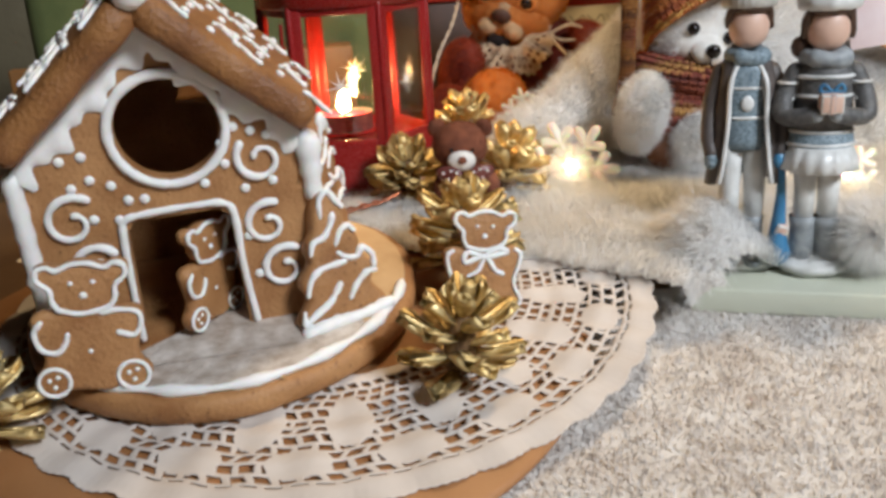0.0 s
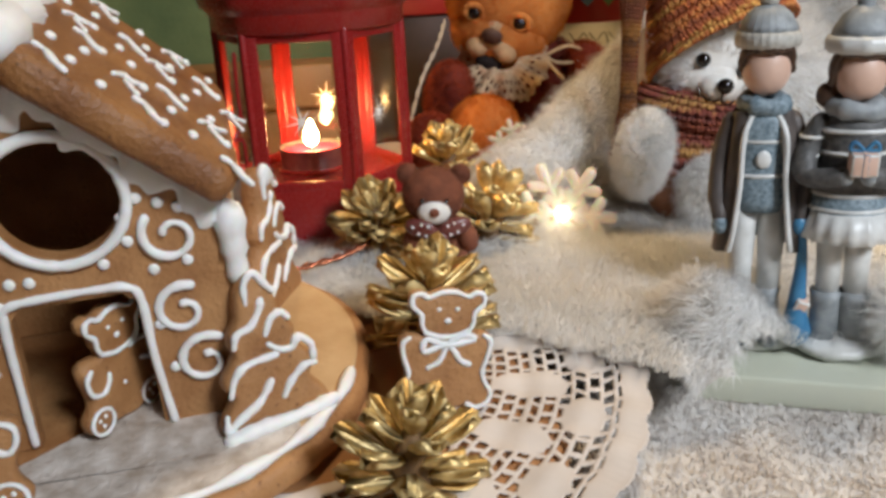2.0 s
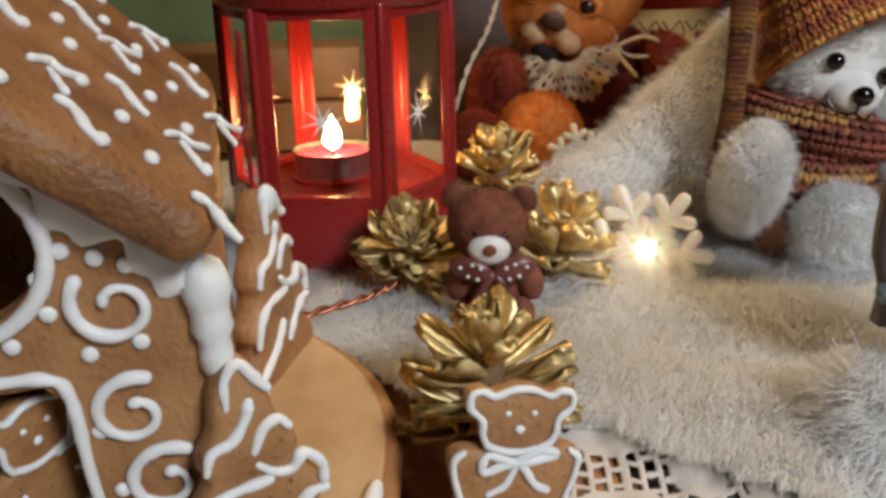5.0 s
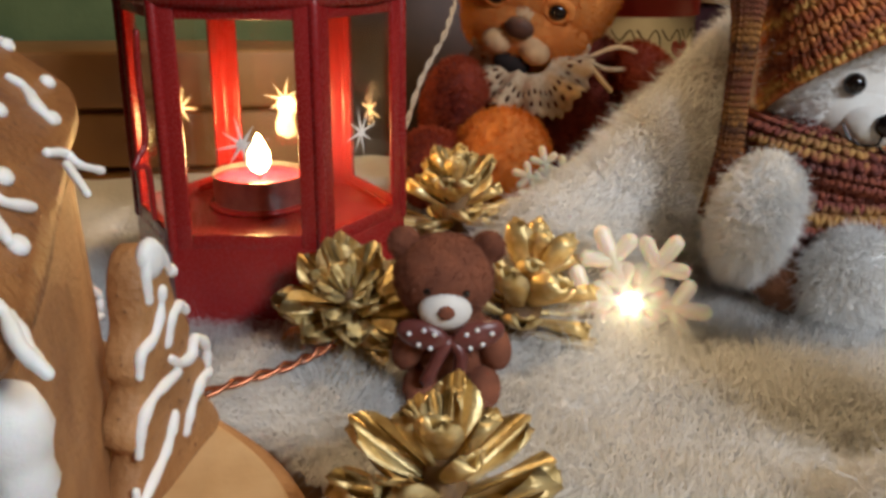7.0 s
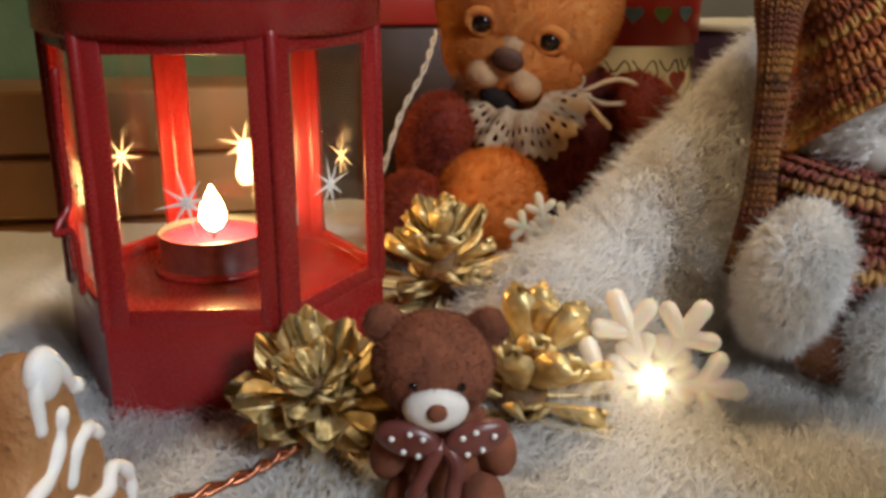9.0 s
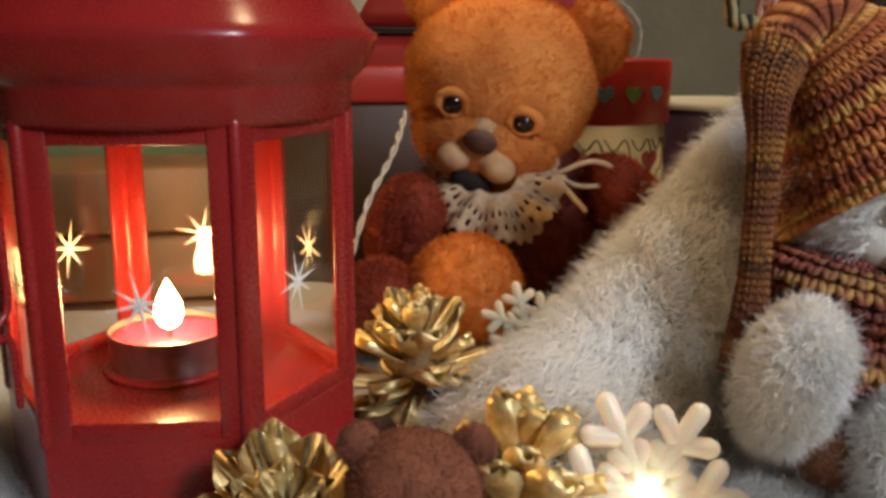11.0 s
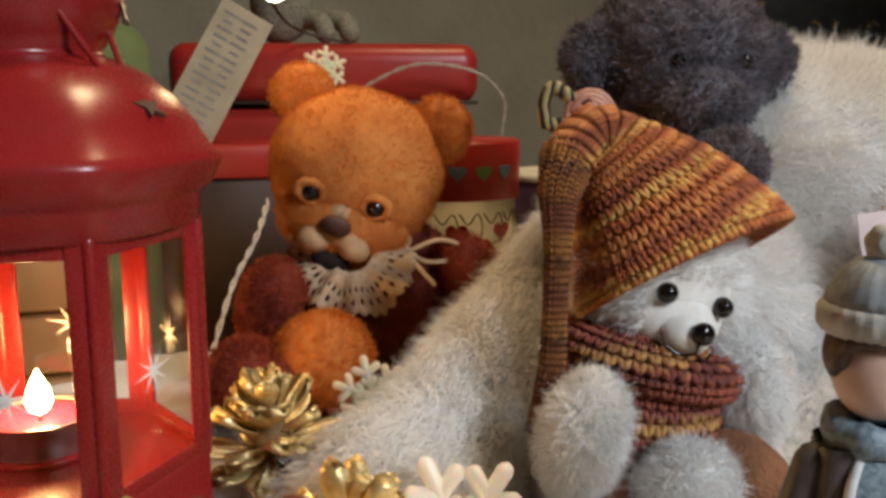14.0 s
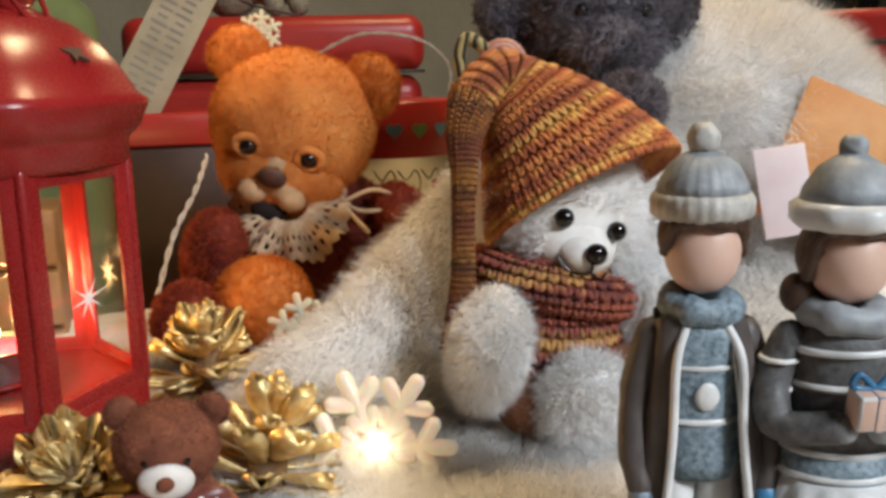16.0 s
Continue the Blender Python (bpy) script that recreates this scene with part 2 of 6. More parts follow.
def lathe(bm, profile, n=32, m=Matrix(), mi=0, close=True, shape=None):
    rings = []
    for r, z in profile:
        ring = []
        for i in range(n):
            a = 2 * math.pi * i / n
            k = shape(a, z) if shape else 1.0
            ring.append(bm.verts.new(m @ Vector((r * k * math.cos(a), r * k * math.sin(a), z))))
        rings.append(ring)
    for p, q in zip(rings, rings[1:]):
        for i in range(n):
            bm.faces.new((p[i], p[(i + 1) % n], q[(i + 1) % n], q[i])).material_index = mi
    if close:
        if profile[0][0] > 1e-5:
            bm.faces.new(list(reversed(rings[0]))).material_index = mi
        if profile[-1][0] > 1e-5:
            bm.faces.new(rings[-1]).material_index = mi
    return rings


def block(bm, size, m=Matrix(), bevel=0.0, mi=0, seg=2):
    vs = bmesh.ops.create_cube(bm, size=1, matrix=m @ Matrix.Diagonal((*size, 1)))["verts"]
    fs = {f for q in vs for f in q.link_faces}
    if bevel:
        es = {e for f in fs for e in f.edges}
        out = bmesh.ops.bevel(bm, geom=list(es), offset=bevel, segments=seg, affect="EDGES", profile=0.5)
        fs = set(out["faces"]) | {f for f in fs if f.is_valid}
    for f in fs:
        f.material_index = mi


def spline(pts, steps=6, closed=False):
    pts = [Vector(p) for p in pts]
    n, out = len(pts), []
    for i in range(n if closed else n - 1):
        if closed:
            a, b, c, d = pts[i - 1], pts[i], pts[(i + 1) % n], pts[(i + 2) % n]
        else:
            b, c = pts[i], pts[i + 1]
            a = pts[i - 1] if i else b + (b - c)
            d = pts[i + 2] if i + 2 < n else c + (c - b)
        for s in range(steps):
            t = s / steps
            out.append(0.5 * (2 * b + (c - a) * t + (2 * a - 5 * b + 4 * c - d) * t * t + (3 * b - a - 3 * c + d) * t ** 3))
    if not closed:
        out.append(pts[-1])
    return out


def tube(bm, pts, r, n=8, closed=False, mi=0, wob=0.0, ends=True):
    """A round cord along points; r a number or one per point; rounded ends."""
    pts = [Vector(p) for p in pts]
    rs = [r] * len(pts) if isinstance(r, (int, float)) else list(r)
    if wob:
        rs = [q * (1 + wob * noise.noise(p * 260 + Vector((3.1, 0, 0)))) for q, p in zip(rs, pts)]
    if ends and not closed:
        d0, d1 = (pts[0] - pts[1]).normalized(), (pts[-1] - pts[-2]).normalized()
        pts = [pts[0] + d0 * rs[0] * 0.9, pts[0] + d0 * rs[0] * 0.55] + pts + [pts[-1] + d1 * rs[-1] * 0.55, pts[-1] + d1 * rs[-1] * 0.9]
        rs = [rs[0] * 0.35, rs[0] * 0.8] + rs + [rs[-1] * 0.8, rs[-1] * 0.35]
    rings, side = [], None
    for i, p in enumerate(pts):
        a = pts[i - 1] if (i or closed) else p
        b = pts[(i + 1) % len(pts)] if (i + 1 < len(pts) or closed) else p
        d = (b - a).normalized()
        if side is None:
            side = d.orthogonal().normalized()
        side = (side - d * side.dot(d)).normalized()
        up = d.cross(side)
        rings.append([bm.verts.new(p + (side * math.cos(2 * math.pi * j / n) + up * math.sin(2 * math.pi * j / n)) * rs[i]) for j in range(n)])
    pairs = list(zip(rings, rings[1:])) + ([(rings[-1], rings[0])] if closed else [])
    for p, q in pairs:
        for j in range(n):
            bm.faces.new((p[j], p[(j + 1) % n], q[(j + 1) % n], q[j])).material_index = mi
    if not closed:
        bm.faces.new(list(reversed(rings[0]))).material_index = mi
        bm.faces.new(rings[-1]).material_index = mi


def cookie(outline, thick, m=Matrix(), rim=0.0025, mi=0, bm=None):
    """A slab of dough with a rounded rim, from an outline in x and z; its face looks to -y."""
    bm = bm or bmesh.new()
    n = len(outline)
    area = sum(outline[i][0] * outline[(i + 1) % n][1] - outline[(i + 1) % n][0] * outline[i][1] for i in range(n))
    if area < 0:
        outline = list(reversed(outline))
    norms = []
    for i in range(n):
        d = Vector(outline[(i + 1) % n][:2]) - Vector(outline[i - 1][:2])
        norms.append(Vector((-d.y, d.x)).normalized())
    rings = []
    for k in range(7):
        a = math.pi * (k / 6 - 0.5)
        inset, y = rim * (1 - math.cos(a)), (thick / 2 - rim) * (1 if k > 3 else -1 if k < 3 else 0) + rim * math.sin(a)
        rings.append([bm.verts.new(m @ Vector((o[0] + q.x * inset, y, o[1] + q.y * inset))) for o, q in zip(outline, norms)])
    for p, q in zip(rings, rings[1:]):
        for i in range(n):
            bm.faces.new((p[i], p[(i + 1) % n], q[(i + 1) % n], q[i])).material_index = mi
    bm.faces.new(list(reversed(rings[0]))).material_index = mi
    bm.faces.new(rings[-1]).material_index = mi
    bmesh.ops.recalc_face_normals(bm, faces=bm.faces)
    return bm


def pierced(outline, holes, thick, bm=None):
    """A wall panel in x and z with openings that go through it; from y = 0 back to thick."""
    bm = bm or bmesh.new()
    edges = []
    for loop in [outline, *holes]:
        vs = [bm.verts.new((p[0], 0, p[1])) for p in loop]
        edges += [bm.edges.new((vs[i], vs[(i + 1) % len(vs)])) for i in range(len(vs))]
    fs = [f for f in bmesh.ops.triangle_fill(bm, edges=edges, use_beauty=True)["geom"] if isinstance(f, bmesh.types.BMFace)]
    ex = bmesh.ops.extrude_face_region(bm, geom=fs)["geom"]
    for q in ex:
        if isinstance(q, bmesh.types.BMVert):
            q.co.y += thick
    bmesh.ops.recalc_face_normals(bm, faces=bm.faces)
    return bm


def strands(name, ob, count, length, width, material, parent=None, comb=(0, 0, 0), curl=0.35, seed=1, keep=None, label="", spread=0.5):
    """Hair on the mesh of ob: tapered bent blades of real geometry, in one mesh."""
    rng = np.random.default_rng(seed)
    me = ob.data
    me.calc_loop_triangles()
    nv, nt = len(me.vertices), len(me.loop_triangles)
    co, no, tri = np.empty(nv * 3), np.empty(nv * 3), np.empty(nt * 3, dtype=np.int32)
    me.vertices.foreach_get("co", co)
    me.vertices.foreach_get("normal", no)
    me.loop_triangles.foreach_get("vertices", tri)
    co, no, tri = co.reshape(-1, 3), no.reshape(-1, 3), tri.reshape(-1, 3)
    a, b, c = co[tri[:, 0]], co[tri[:, 1]], co[tri[:, 2]]
    area = np.linalg.norm(np.cross(b - a, c - a), axis=1)
    pick = rng.choice(nt, count, p=area / area.sum())
    u, v = rng.random(count), rng.random(count)
    flip = u + v > 1
    u[flip], v[flip] = 1 - u[flip], 1 - v[flip]
    w = 1 - u - v
    t3 = tri[pick]
    p = co[t3[:, 0]] * w[:, None] + co[t3[:, 1]] * u[:, None] + co[t3[:, 2]] * v[:, None]
    d = no[t3[:, 0]] * w[:, None] + no[t3[:, 1]] * u[:, None] + no[t3[:, 2]] * v[:, None]
    if keep is not None:
        ok = keep(p)
        p, d = p[ok], d[ok]
    count = len(p)
    d /= np.linalg.norm(d, axis=1)[:, None] + 1e-9
    # neighbouring hairs lean together in locks
    cell = np.floor(p / (length * 1.8)).astype(np.int64)
    h = (cell[:, 0] * 73856093) ^ (cell[:, 1] * 19349663) ^ (cell[:, 2] * 83492791)
    lock = np.stack([np.sin(h * 0.013 + k * 2.1) for k in range(3)], axis=1)
    lean = lock * 0.55 * spread + rng.normal(0, 0.5, (count, 3)) * spread + np.array(comb)
    ln = length * (0.55 + 0.75 * rng.random(count))[:, None]
    d1 = d + lean * 0.6
    d1 /= np.linalg.norm(d1, axis=1)[:, None]
    d2 = d * 0.35 + lean * 1.1 + rng.normal(0, curl, (count, 3))
    d2 /= np.linalg.norm(d2, axis=1)[:, None]
    # the flat of each blade faces outwards, as combed hair lies
    side = np.cross(d1, d + rng.normal(0, 0.12, (count, 3)))
    side /= np.linalg.norm(side, axis=1)[:, None] + 1e-9
    side *= width / 2
    mid = p + d1 * ln * 0.5
    tip = mid + d2 * ln * 0.5
    p = p - d * length * 0.05
    verts = np.stack([p - side, p + side, mid + side * 0.8, mid - side * 0.8, tip], axis=1).reshape(-1, 3)
    base = np.arange(count)[:, None] * 5
    quads = base + np.array([0, 1, 2, 3])
    tris = base + np.array([3, 2, 4])
    loops = np.concatenate([quads, tris], axis=1).ravel()
    starts = (np.arange(count)[:, None] * 7 + np.array([0, 4])).ravel()
    out = bpy.data.meshes.new(name)
    out.vertices.add(len(verts))
    out.vertices.foreach_set("co", verts.ravel())
    out.loops.add(len(loops))
    out.loops.foreach_set("vertex_index", loops.astype(np.int32))
    out.polygons.add(count * 2)
    out.polygons.foreach_set("loop_start", starts.astype(np.int32))
    out.update(calc_edges=True)
    out.materials.append(material)
    o = new(name, out)
    o["kind"] = "stuff"
    if label:
        o["label"] = label
    o.parent = parent if parent else ob.parent
    if not parent:
        o.matrix_basis = ob.matrix_basis
    return o


# ---- the room: table, walls, ceiling ----
TABLE_Z = -0.040


def wall_panel(name, size, m, material):
    bm = bmesh.new()
    block(bm, size, m)
    return tagged(part(name, bm, material, smooth=False), "plain yellowish plaster wall" if material is WALL else "plain unseen wall, darkened to cut bounced light", "wall", kind="structure")


wall_panel("wall_north", (3.2, 0.1, 2.5), pose(0, 1.70, 0.45), WALL)
# walls out of view: brown chosen dark so they bounce little light
DIM = surface("dimmed_unseen_wall", (0.07, 0.05, 0.035), (0.11, 0.08, 0.055), 6, 0.9, bump=0.1)
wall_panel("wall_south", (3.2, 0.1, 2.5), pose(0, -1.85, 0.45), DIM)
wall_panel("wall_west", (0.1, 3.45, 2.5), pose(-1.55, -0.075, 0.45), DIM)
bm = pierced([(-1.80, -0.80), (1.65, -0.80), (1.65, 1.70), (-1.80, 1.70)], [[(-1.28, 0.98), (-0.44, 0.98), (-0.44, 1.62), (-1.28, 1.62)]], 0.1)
tagged(part("wall_east", bm, DIM, smooth=False, m=pose(1.25, 0, 0, 0, 0, 90)), "plain unseen wall with a window opening, darkened to cut bounced light", "wall", kind="structure")
window = thing("window_1", pose(1.20, -0.86, 1.30), "white painted window frame with one mullion", "window", kind="structure")
for name, size, at in (("frame_rail", (0.05, 0.83, 0.03), (0, 0, 0.304)), ("frame_rail", (0.05, 0.83, 0.03), (0, 0, -0.304)), ("frame_stile", (0.05, 0.03, 0.576), (0, 0.404, 0)), ("frame_stile", (0.05, 0.03, 0.576), (0, -0.404, 0)), ("mullion", (0.04, 0.025, 0.576), (0, 0, 0))):
    bm = bmesh.new()
    block(bm, size, pose(*at), 0.003)
    part(name, bm, ICING, window, smooth=False)
# unseen ceiling, its grey lowered to hold down the fill light
CEIL = surface("dimmed_ceiling", (0.13, 0.12, 0.10), (0.17, 0.155, 0.13), 5, 0.9, bump=0.1)
bm = bmesh.new()
block(bm, (3.2, 3.8, 0.1), pose(0, -0.05, 1.76))
tagged(part("ceiling", bm, CEIL, smooth=False), "plain unseen ceiling of the room, darkened to lower the fill light", "ceiling", kind="structure")
bm = bmesh.new()
block(bm, (3.2, 3.8, 0.1), pose(0, -0.05, -0.85))
tagged(part("floor", bm, WOOD, smooth=False), "brown wooden floor of the room", "floor", kind="structure")

table = thing("table", pose(0, 0.7, TABLE_Z), "brown wooden table under the towel and display", "table")
bm = bmesh.new()
block(bm, (1.9, 1.8, 0.035), pose(0, 0, -0.0195), 0.004)
part("tabletop", bm, WOOD, table)
for x, y in ((-0.9, -0.85), (0.9, -0.85), (-0.9, 0.85), (0.9, 0.85)):
    bm = bmesh.new()
    block(bm, (0.06, 0.06, 0.722), pose(x, y, -0.399), 0.004)
    part("leg", bm, WOOD, table)

# ---- towel ----
towel = thing("towel", pose(0.1, 0.2, TABLE_Z), "cream white terry towel spread flat on the table", "towel")
bm = bmesh.new()
bmesh.ops.create_grid(bm, x_segments=70, y_segments=60, size=1, matrix=Matrix.Diagonal((0.40, 0.36, 1, 1)))
for v in bm.verts:
    v.co.z = 0.003 + 0.0022 * noise.noise(v.co * 14) + 0.0008 * noise.noise(v.co * 60)
towel_cloth = part("cloth", bm, TERRY, towel)


def towel_seen(p):
    return (p[:, 0] > -0.15) & (p[:, 1] < 0.34)


strands("terry_nap", towel_cloth, 150000, 0.0042, 0.0011, LOOPS, towel, curl=0.9, seed=3, keep=towel_seen, spread=1.0)

# ---- pale lacquered board under the two figurines ----
board = thing("display_board", pose(0.205, 0.503, TABLE_Z + 0.003, 0, 0, -17), "pale greenish white lacquered board with a square edge", "board")
bm = bmesh.new()
block(bm, (0.390, 0.20, 0.016), pose(0.140, 0.10, 0.008), 0.0018)
part("panel", bm, BOARD, board)

# ---- cake card, doily, gingerbread house ----
CAKE = pose(0, 0.46, -0.012, 7)
card = thing("cake_card", CAKE @ pose(-0.11, 0.0, -0.006), "round brown cardboard cake base under the doily", "cake board")
bm = bmesh.new()
lathe(bm, [(0.0001, 0.0), (0.09, 0.0), (0.14, 0.0), (0.184, 0.0), (0.186, 0.001), (0.186, 0.004), (0.184, 0.005), (0.14, 0.005), (0.09, 0.005), (0.0001, 0.005)], 96)
for v in bm.verts:
    v.co.z -= 0.22 * max(0.0, v.co.y - 0.09)
part("disc", bm, CARD, card)

doily = thing("doily", CAKE @ pose(-0.07, 0.05, 0.0008), "white paper lace doily with scalloped edge and cut-out pattern", "doily")


def lace_open(r, a):
    """True where the lace is cut away: r from 0 to 1 over the disc, a the angle."""
    k = 20
    s = ((a * k / (2 * math.pi)) % 1.0) - 0.5
    if r < 0.54 or r > 0.93:
        return False
    # leaf-shaped solid petals with ladders of small openings between them
    petal = ((r - 0.70) / 0.095) ** 2 + (s / 0.27) ** 2
    s2 = (((a + math.pi / k) * k / (2 * math.pi)) % 1.0) - 0.5
    petal2 = ((r - 0.845) / 0.055) ** 2 + (s2 / 0.30) ** 2
    if petal < 1 or petal2 < 1:
        return False
    rr = (r - 0.60) / 0.33 * 9.5
    bars = ((a * k * 5 / (2 * math.pi)) + (0.5 if int(rr) % 2 else 0.0) + 0.22 * math.sin(rr * 1.9)) % 1.0
    return 0.22 < rr % 1.0 < 0.86 and 0.17 < bars < 0.86


def doily_mesh():
    bm = bmesh.new()
    big_r, na, nr = 0.192, 1400, 84
    grid = []
    for i in range(nr + 1):
        r = 0.5 + 0.5 * i / nr
        row = []
        for j in range(na):
            a = 2 * math.pi * j / na
            edge = 1 + 0.014 * abs(math.sin(a * 22)) - 0.007 + 0.002 * math.sin(a * 260)
            q = big_r * r * (1 + (edge - 1) * max(0, (r - 0.9) / 0.1))
            z = 0.0007 * math.sin(a * 40) * r + 0.0006 * math.cos(r * 60)
            z -= 0.22 * max(0.0, q * math.sin(a) - 0.045)
            row.append(bm.verts.new((q * math.cos(a), q * math.sin(a), z)))
        grid.append(row)
    for i in range(nr):
        r = 0.5 + 0.5 * (i + 0.5) / nr
        for j in range(na):
            if not lace_open(r, 2 * math.pi * (j + 0.5) / na):
                bm.faces.new((grid[i][j], grid[i][(j + 1) % na], grid[i + 1][(j + 1) % na], grid[i + 1][j]))
    for f in bm.faces:
        if f.normal.z < 0:
            f.normal_flip()
    bmesh.ops.delete(bm, geom=[v for v in bm.verts if not v.link_faces], context="VERTS")
    return bm


sheet = part("lace", doily_mesh(), PAPER, doily)
mod = sheet.modifiers.new("thickness", "SOLIDIFY")
mod.thickness = 0.0005

HOUSE = CAKE @ pose(-0.132, -0.018, 0.002, 0, 0, 14)
house = thing("gingerbread_house", HOUSE, "brown gingerbread house with white icing trim on an oval base", "gingerbread house")
W, EAVE, APEX, DEEP, Z0 = 0.070, 0.116, 0.178, 0.115, 0.015


TAN = surface("bare_biscuit", (0.42, 0.25, 0.11), (0.56, 0.37, 0.19), 30, 0.55, bump=0.3, bscale=260, depth=0.0008)


def base_outline(n=96, a=0.111, b=0.118, s=1.0):
    c = (HOUSE.inverted() @ CAKE @ Vector((-0.128, 0.037, 0)))
    out = []
    for i in range(n):
        q = 2 * math.pi * i / n
        k = s * (1 + 0.008 * math.sin(3 * q + 0.6) + 0.005 * math.sin(7 * q))
        out.append((c.x + a * k * math.cos(q), c.y + b * k * math.sin(q)))
    return out


bm = cookie(base_outline(), 0.014, pose(0, 0, 0.007, -90), 0.005)
for v in bm.verts:
    v.co += Vector((0, 0, 1)) * 0.0010 * noise.noise(v.co * 60)
base = part("base", bm, GINGER, house)
part("bare_top", cookie([(max(x, 0.058 - 0.02 * (y < 0.02)), y) for x, y in base_outline(s=0.945)], 0.003, pose(0, 0, 0.0142, -90), 0.0012), TAN, base, "smooth pale tan biscuit top", smooth=False)
sweep = [(x, min(y, 0.010 + 0.05 * math.sin(14 * x))) for x, y in base_outline(s=0.94) if x < 0.088]
part("sugar_coat", cookie(sweep, 0.003, pose(0, 0, 0.0150, -90), 0.0012), SUGAR, base, "greyish white sugar glaze", smooth=False)
bm = bmesh.new()
tube(bm, [Vector((x, y, 0.0160)) for x, y in base_outline(160, s=0.935)[84:152]], [0.0026 + 0.0009 * math.sin(i * 0.7) for i in range(68)], wob=0.35)
part("rim_icing", bm, ICING, base, "white piped icing line")


def circle(cx, cz, rx, rz, n=40):
    return [(cx + rx * math.cos(2 * math.pi * i / n), cz + rz * math.sin(2 * math.pi * i / n)) for i in range(n)]


DOOR = [(-0.025, Z0 + 0.0005), (0.027, Z0 + 0.0005), (0.0265, 0.078), (0.022, 0.083), (-0.019, 0.083), (-0.0235, 0.078)]
GABLE = [(-W, Z0), (-0.0255, Z0), (-0.0235, 0.078), (-0.019, 0.083), (0.022, 0.083), (0.0265, 0.078), (0.0275, Z0), (W, Z0), (W, EAVE), (0, APEX), (-W, EAVE)]
BACK = [(-W, Z0), (W, Z0), (W, EAVE), (0, APEX), (-W, EAVE)]
front = part("front_wall", pierced(GABLE, [circle(0.004, 0.127, 0.0245, 0.0245)], 0.008), GINGER, house, smooth=False)
part("back_wall", pierced(BACK, [[(0.006, 0.112), (0.024, 0.109), (0.027, 0.122), (0.013, 0.127)]], 0.008), GINGER, house, smooth=False, m=pose(0, DEEP - 0.008, 0))
for sx in (-1, 1):
    bm = pierced([(0.0085, Z0), (DEEP - 0.0085, Z0), (DEEP - 0.0085, EAVE - 0.002), (0.0085, EAVE - 0.002)], [], 0.008)
    part("side_wall", bm, GINGER, house, smooth=False, m=pose(sx * (W - (0.008 if sx < 0 else 0)), 0, 0, 0, 0, 90))

# roof: two thick slabs with rounded rims
slope = math.degrees(math.atan2(APEX - EAVE, W))
for sx in (-1, 1):
    length = 0.0965
    out = spline([(0.002, -0.017), (0.04, -0.019), (0.078, -0.017), (length, -0.012), (length + 0.002, 0.03), (length, 0.08), (length - 0.004, 0.126), (0.06, 0.130), (0.002, 0.127), (0.0, 0.05)], 5, True)
    m = pose(0, 0, APEX + 0.011, 0, slope * sx, 0) @ Matrix.Diagonal((sx, 1, 1, 1)) @ pose(0, 0, 0, -90)
    bm = cookie([(p.x, p.y) for p in out], 0.016, m, 0.0065)
    for v in bm.verts:
        v.co += v.normal * 0.001 * noise.noise(v.co * 50)
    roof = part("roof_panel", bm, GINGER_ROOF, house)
    rot = pose(0, 0, APEX + 0.011, 0, slope * sx, 0)
    bm = bmesh.new()
    # icing dots and branches over the outer face
    for i in range(7):
        for j in range(6):
            u0, v0 = 0.009 + 0.0130 * i + 0.004 * math.sin(j * 2.3), -0.006 + 0.024 * j + 0.008 * (i % 2)
            p = rot @ Vector((sx * u0, v0, 0.0085))
            if (i + j) % 3:
                ell(bm, p, (0.0024, 0.0030, 0.0017), (0, slope * sx, 0), 10, 6)
            else:
                q = [rot @ Vector((sx * (u0 + 0.013 * t), v0 + 0.010 * t * (1 if j % 2 else -1) + 0.003 * math.sin(6 * t), 0.0088)) for t in (0, 0.3, 0.6, 1)]
                tube(bm, spline(q, 4), 0.0013, 7, wob=0.4)
                q = [rot @ Vector((sx * (u0 + 0.005 + 0.006 * t), v0 - 0.009 * t, 0.0088)) for t in (0, 0.5, 1)]
                tube(bm, spline(q, 4), 0.0011, 7, wob=0.4)
    part("roof_icing", bm, ICING, roof, "white piped dots and twigs")
bm = bmesh.new()
tube(bm, [Vector((0.002 * math.sin(i * 1.7), -0.016 + 0.012 * i, APEX + 0.016 + 0.002 * math.sin(i * 2.3))) for i in range(13)], [0.009 + 0.003 * math.sin(i * 1.9) for i in range(13)], 10, wob=0.3)
part("ridge_icing", bm, ICING, house, "thick lumpy white icing along the ridge")

# icing on the front
bm = bmesh.new()
for sx in (-1, 1):
    # jagged band below the roof, thick at the corners
    n = 46
    for i in range(n):
        t0, t1 = i / n, (i + 1) / n
        w0, w1 = [0.0105 + 0.0030 * math.sin(t * 21 + sx) + 0.002 * math.sin(t * 47) for t in (t0, t1)]
        a0, a1 = [Vector((sx * W * t * 0.995, -0.0008, APEX - (APEX - EAVE) * t - 0.0005)) for t in (t0, t1)]
        dn = Vector((-sx * 0.663, 0, -0.748))
        q = [a0, a0 + dn * w0 * 0.5 + Vector((0, -0.0032, 0)), a0 + dn * w0, a1 + dn * w1, a1 + dn * w1 * 0.5 + Vector((0, -0.0032, 0)), a1]
        vs = [bm.verts.new(p) for p in q]
        bm.faces.new((vs[0], vs[1], vs[4], vs[5]))
        bm.faces.new((vs[1], vs[2], vs[3], vs[4]))
bmesh.ops.remove_doubles(bm, verts=bm.verts, dist=0.0002)
bmesh.ops.recalc_face_normals(bm, faces=bm.faces)
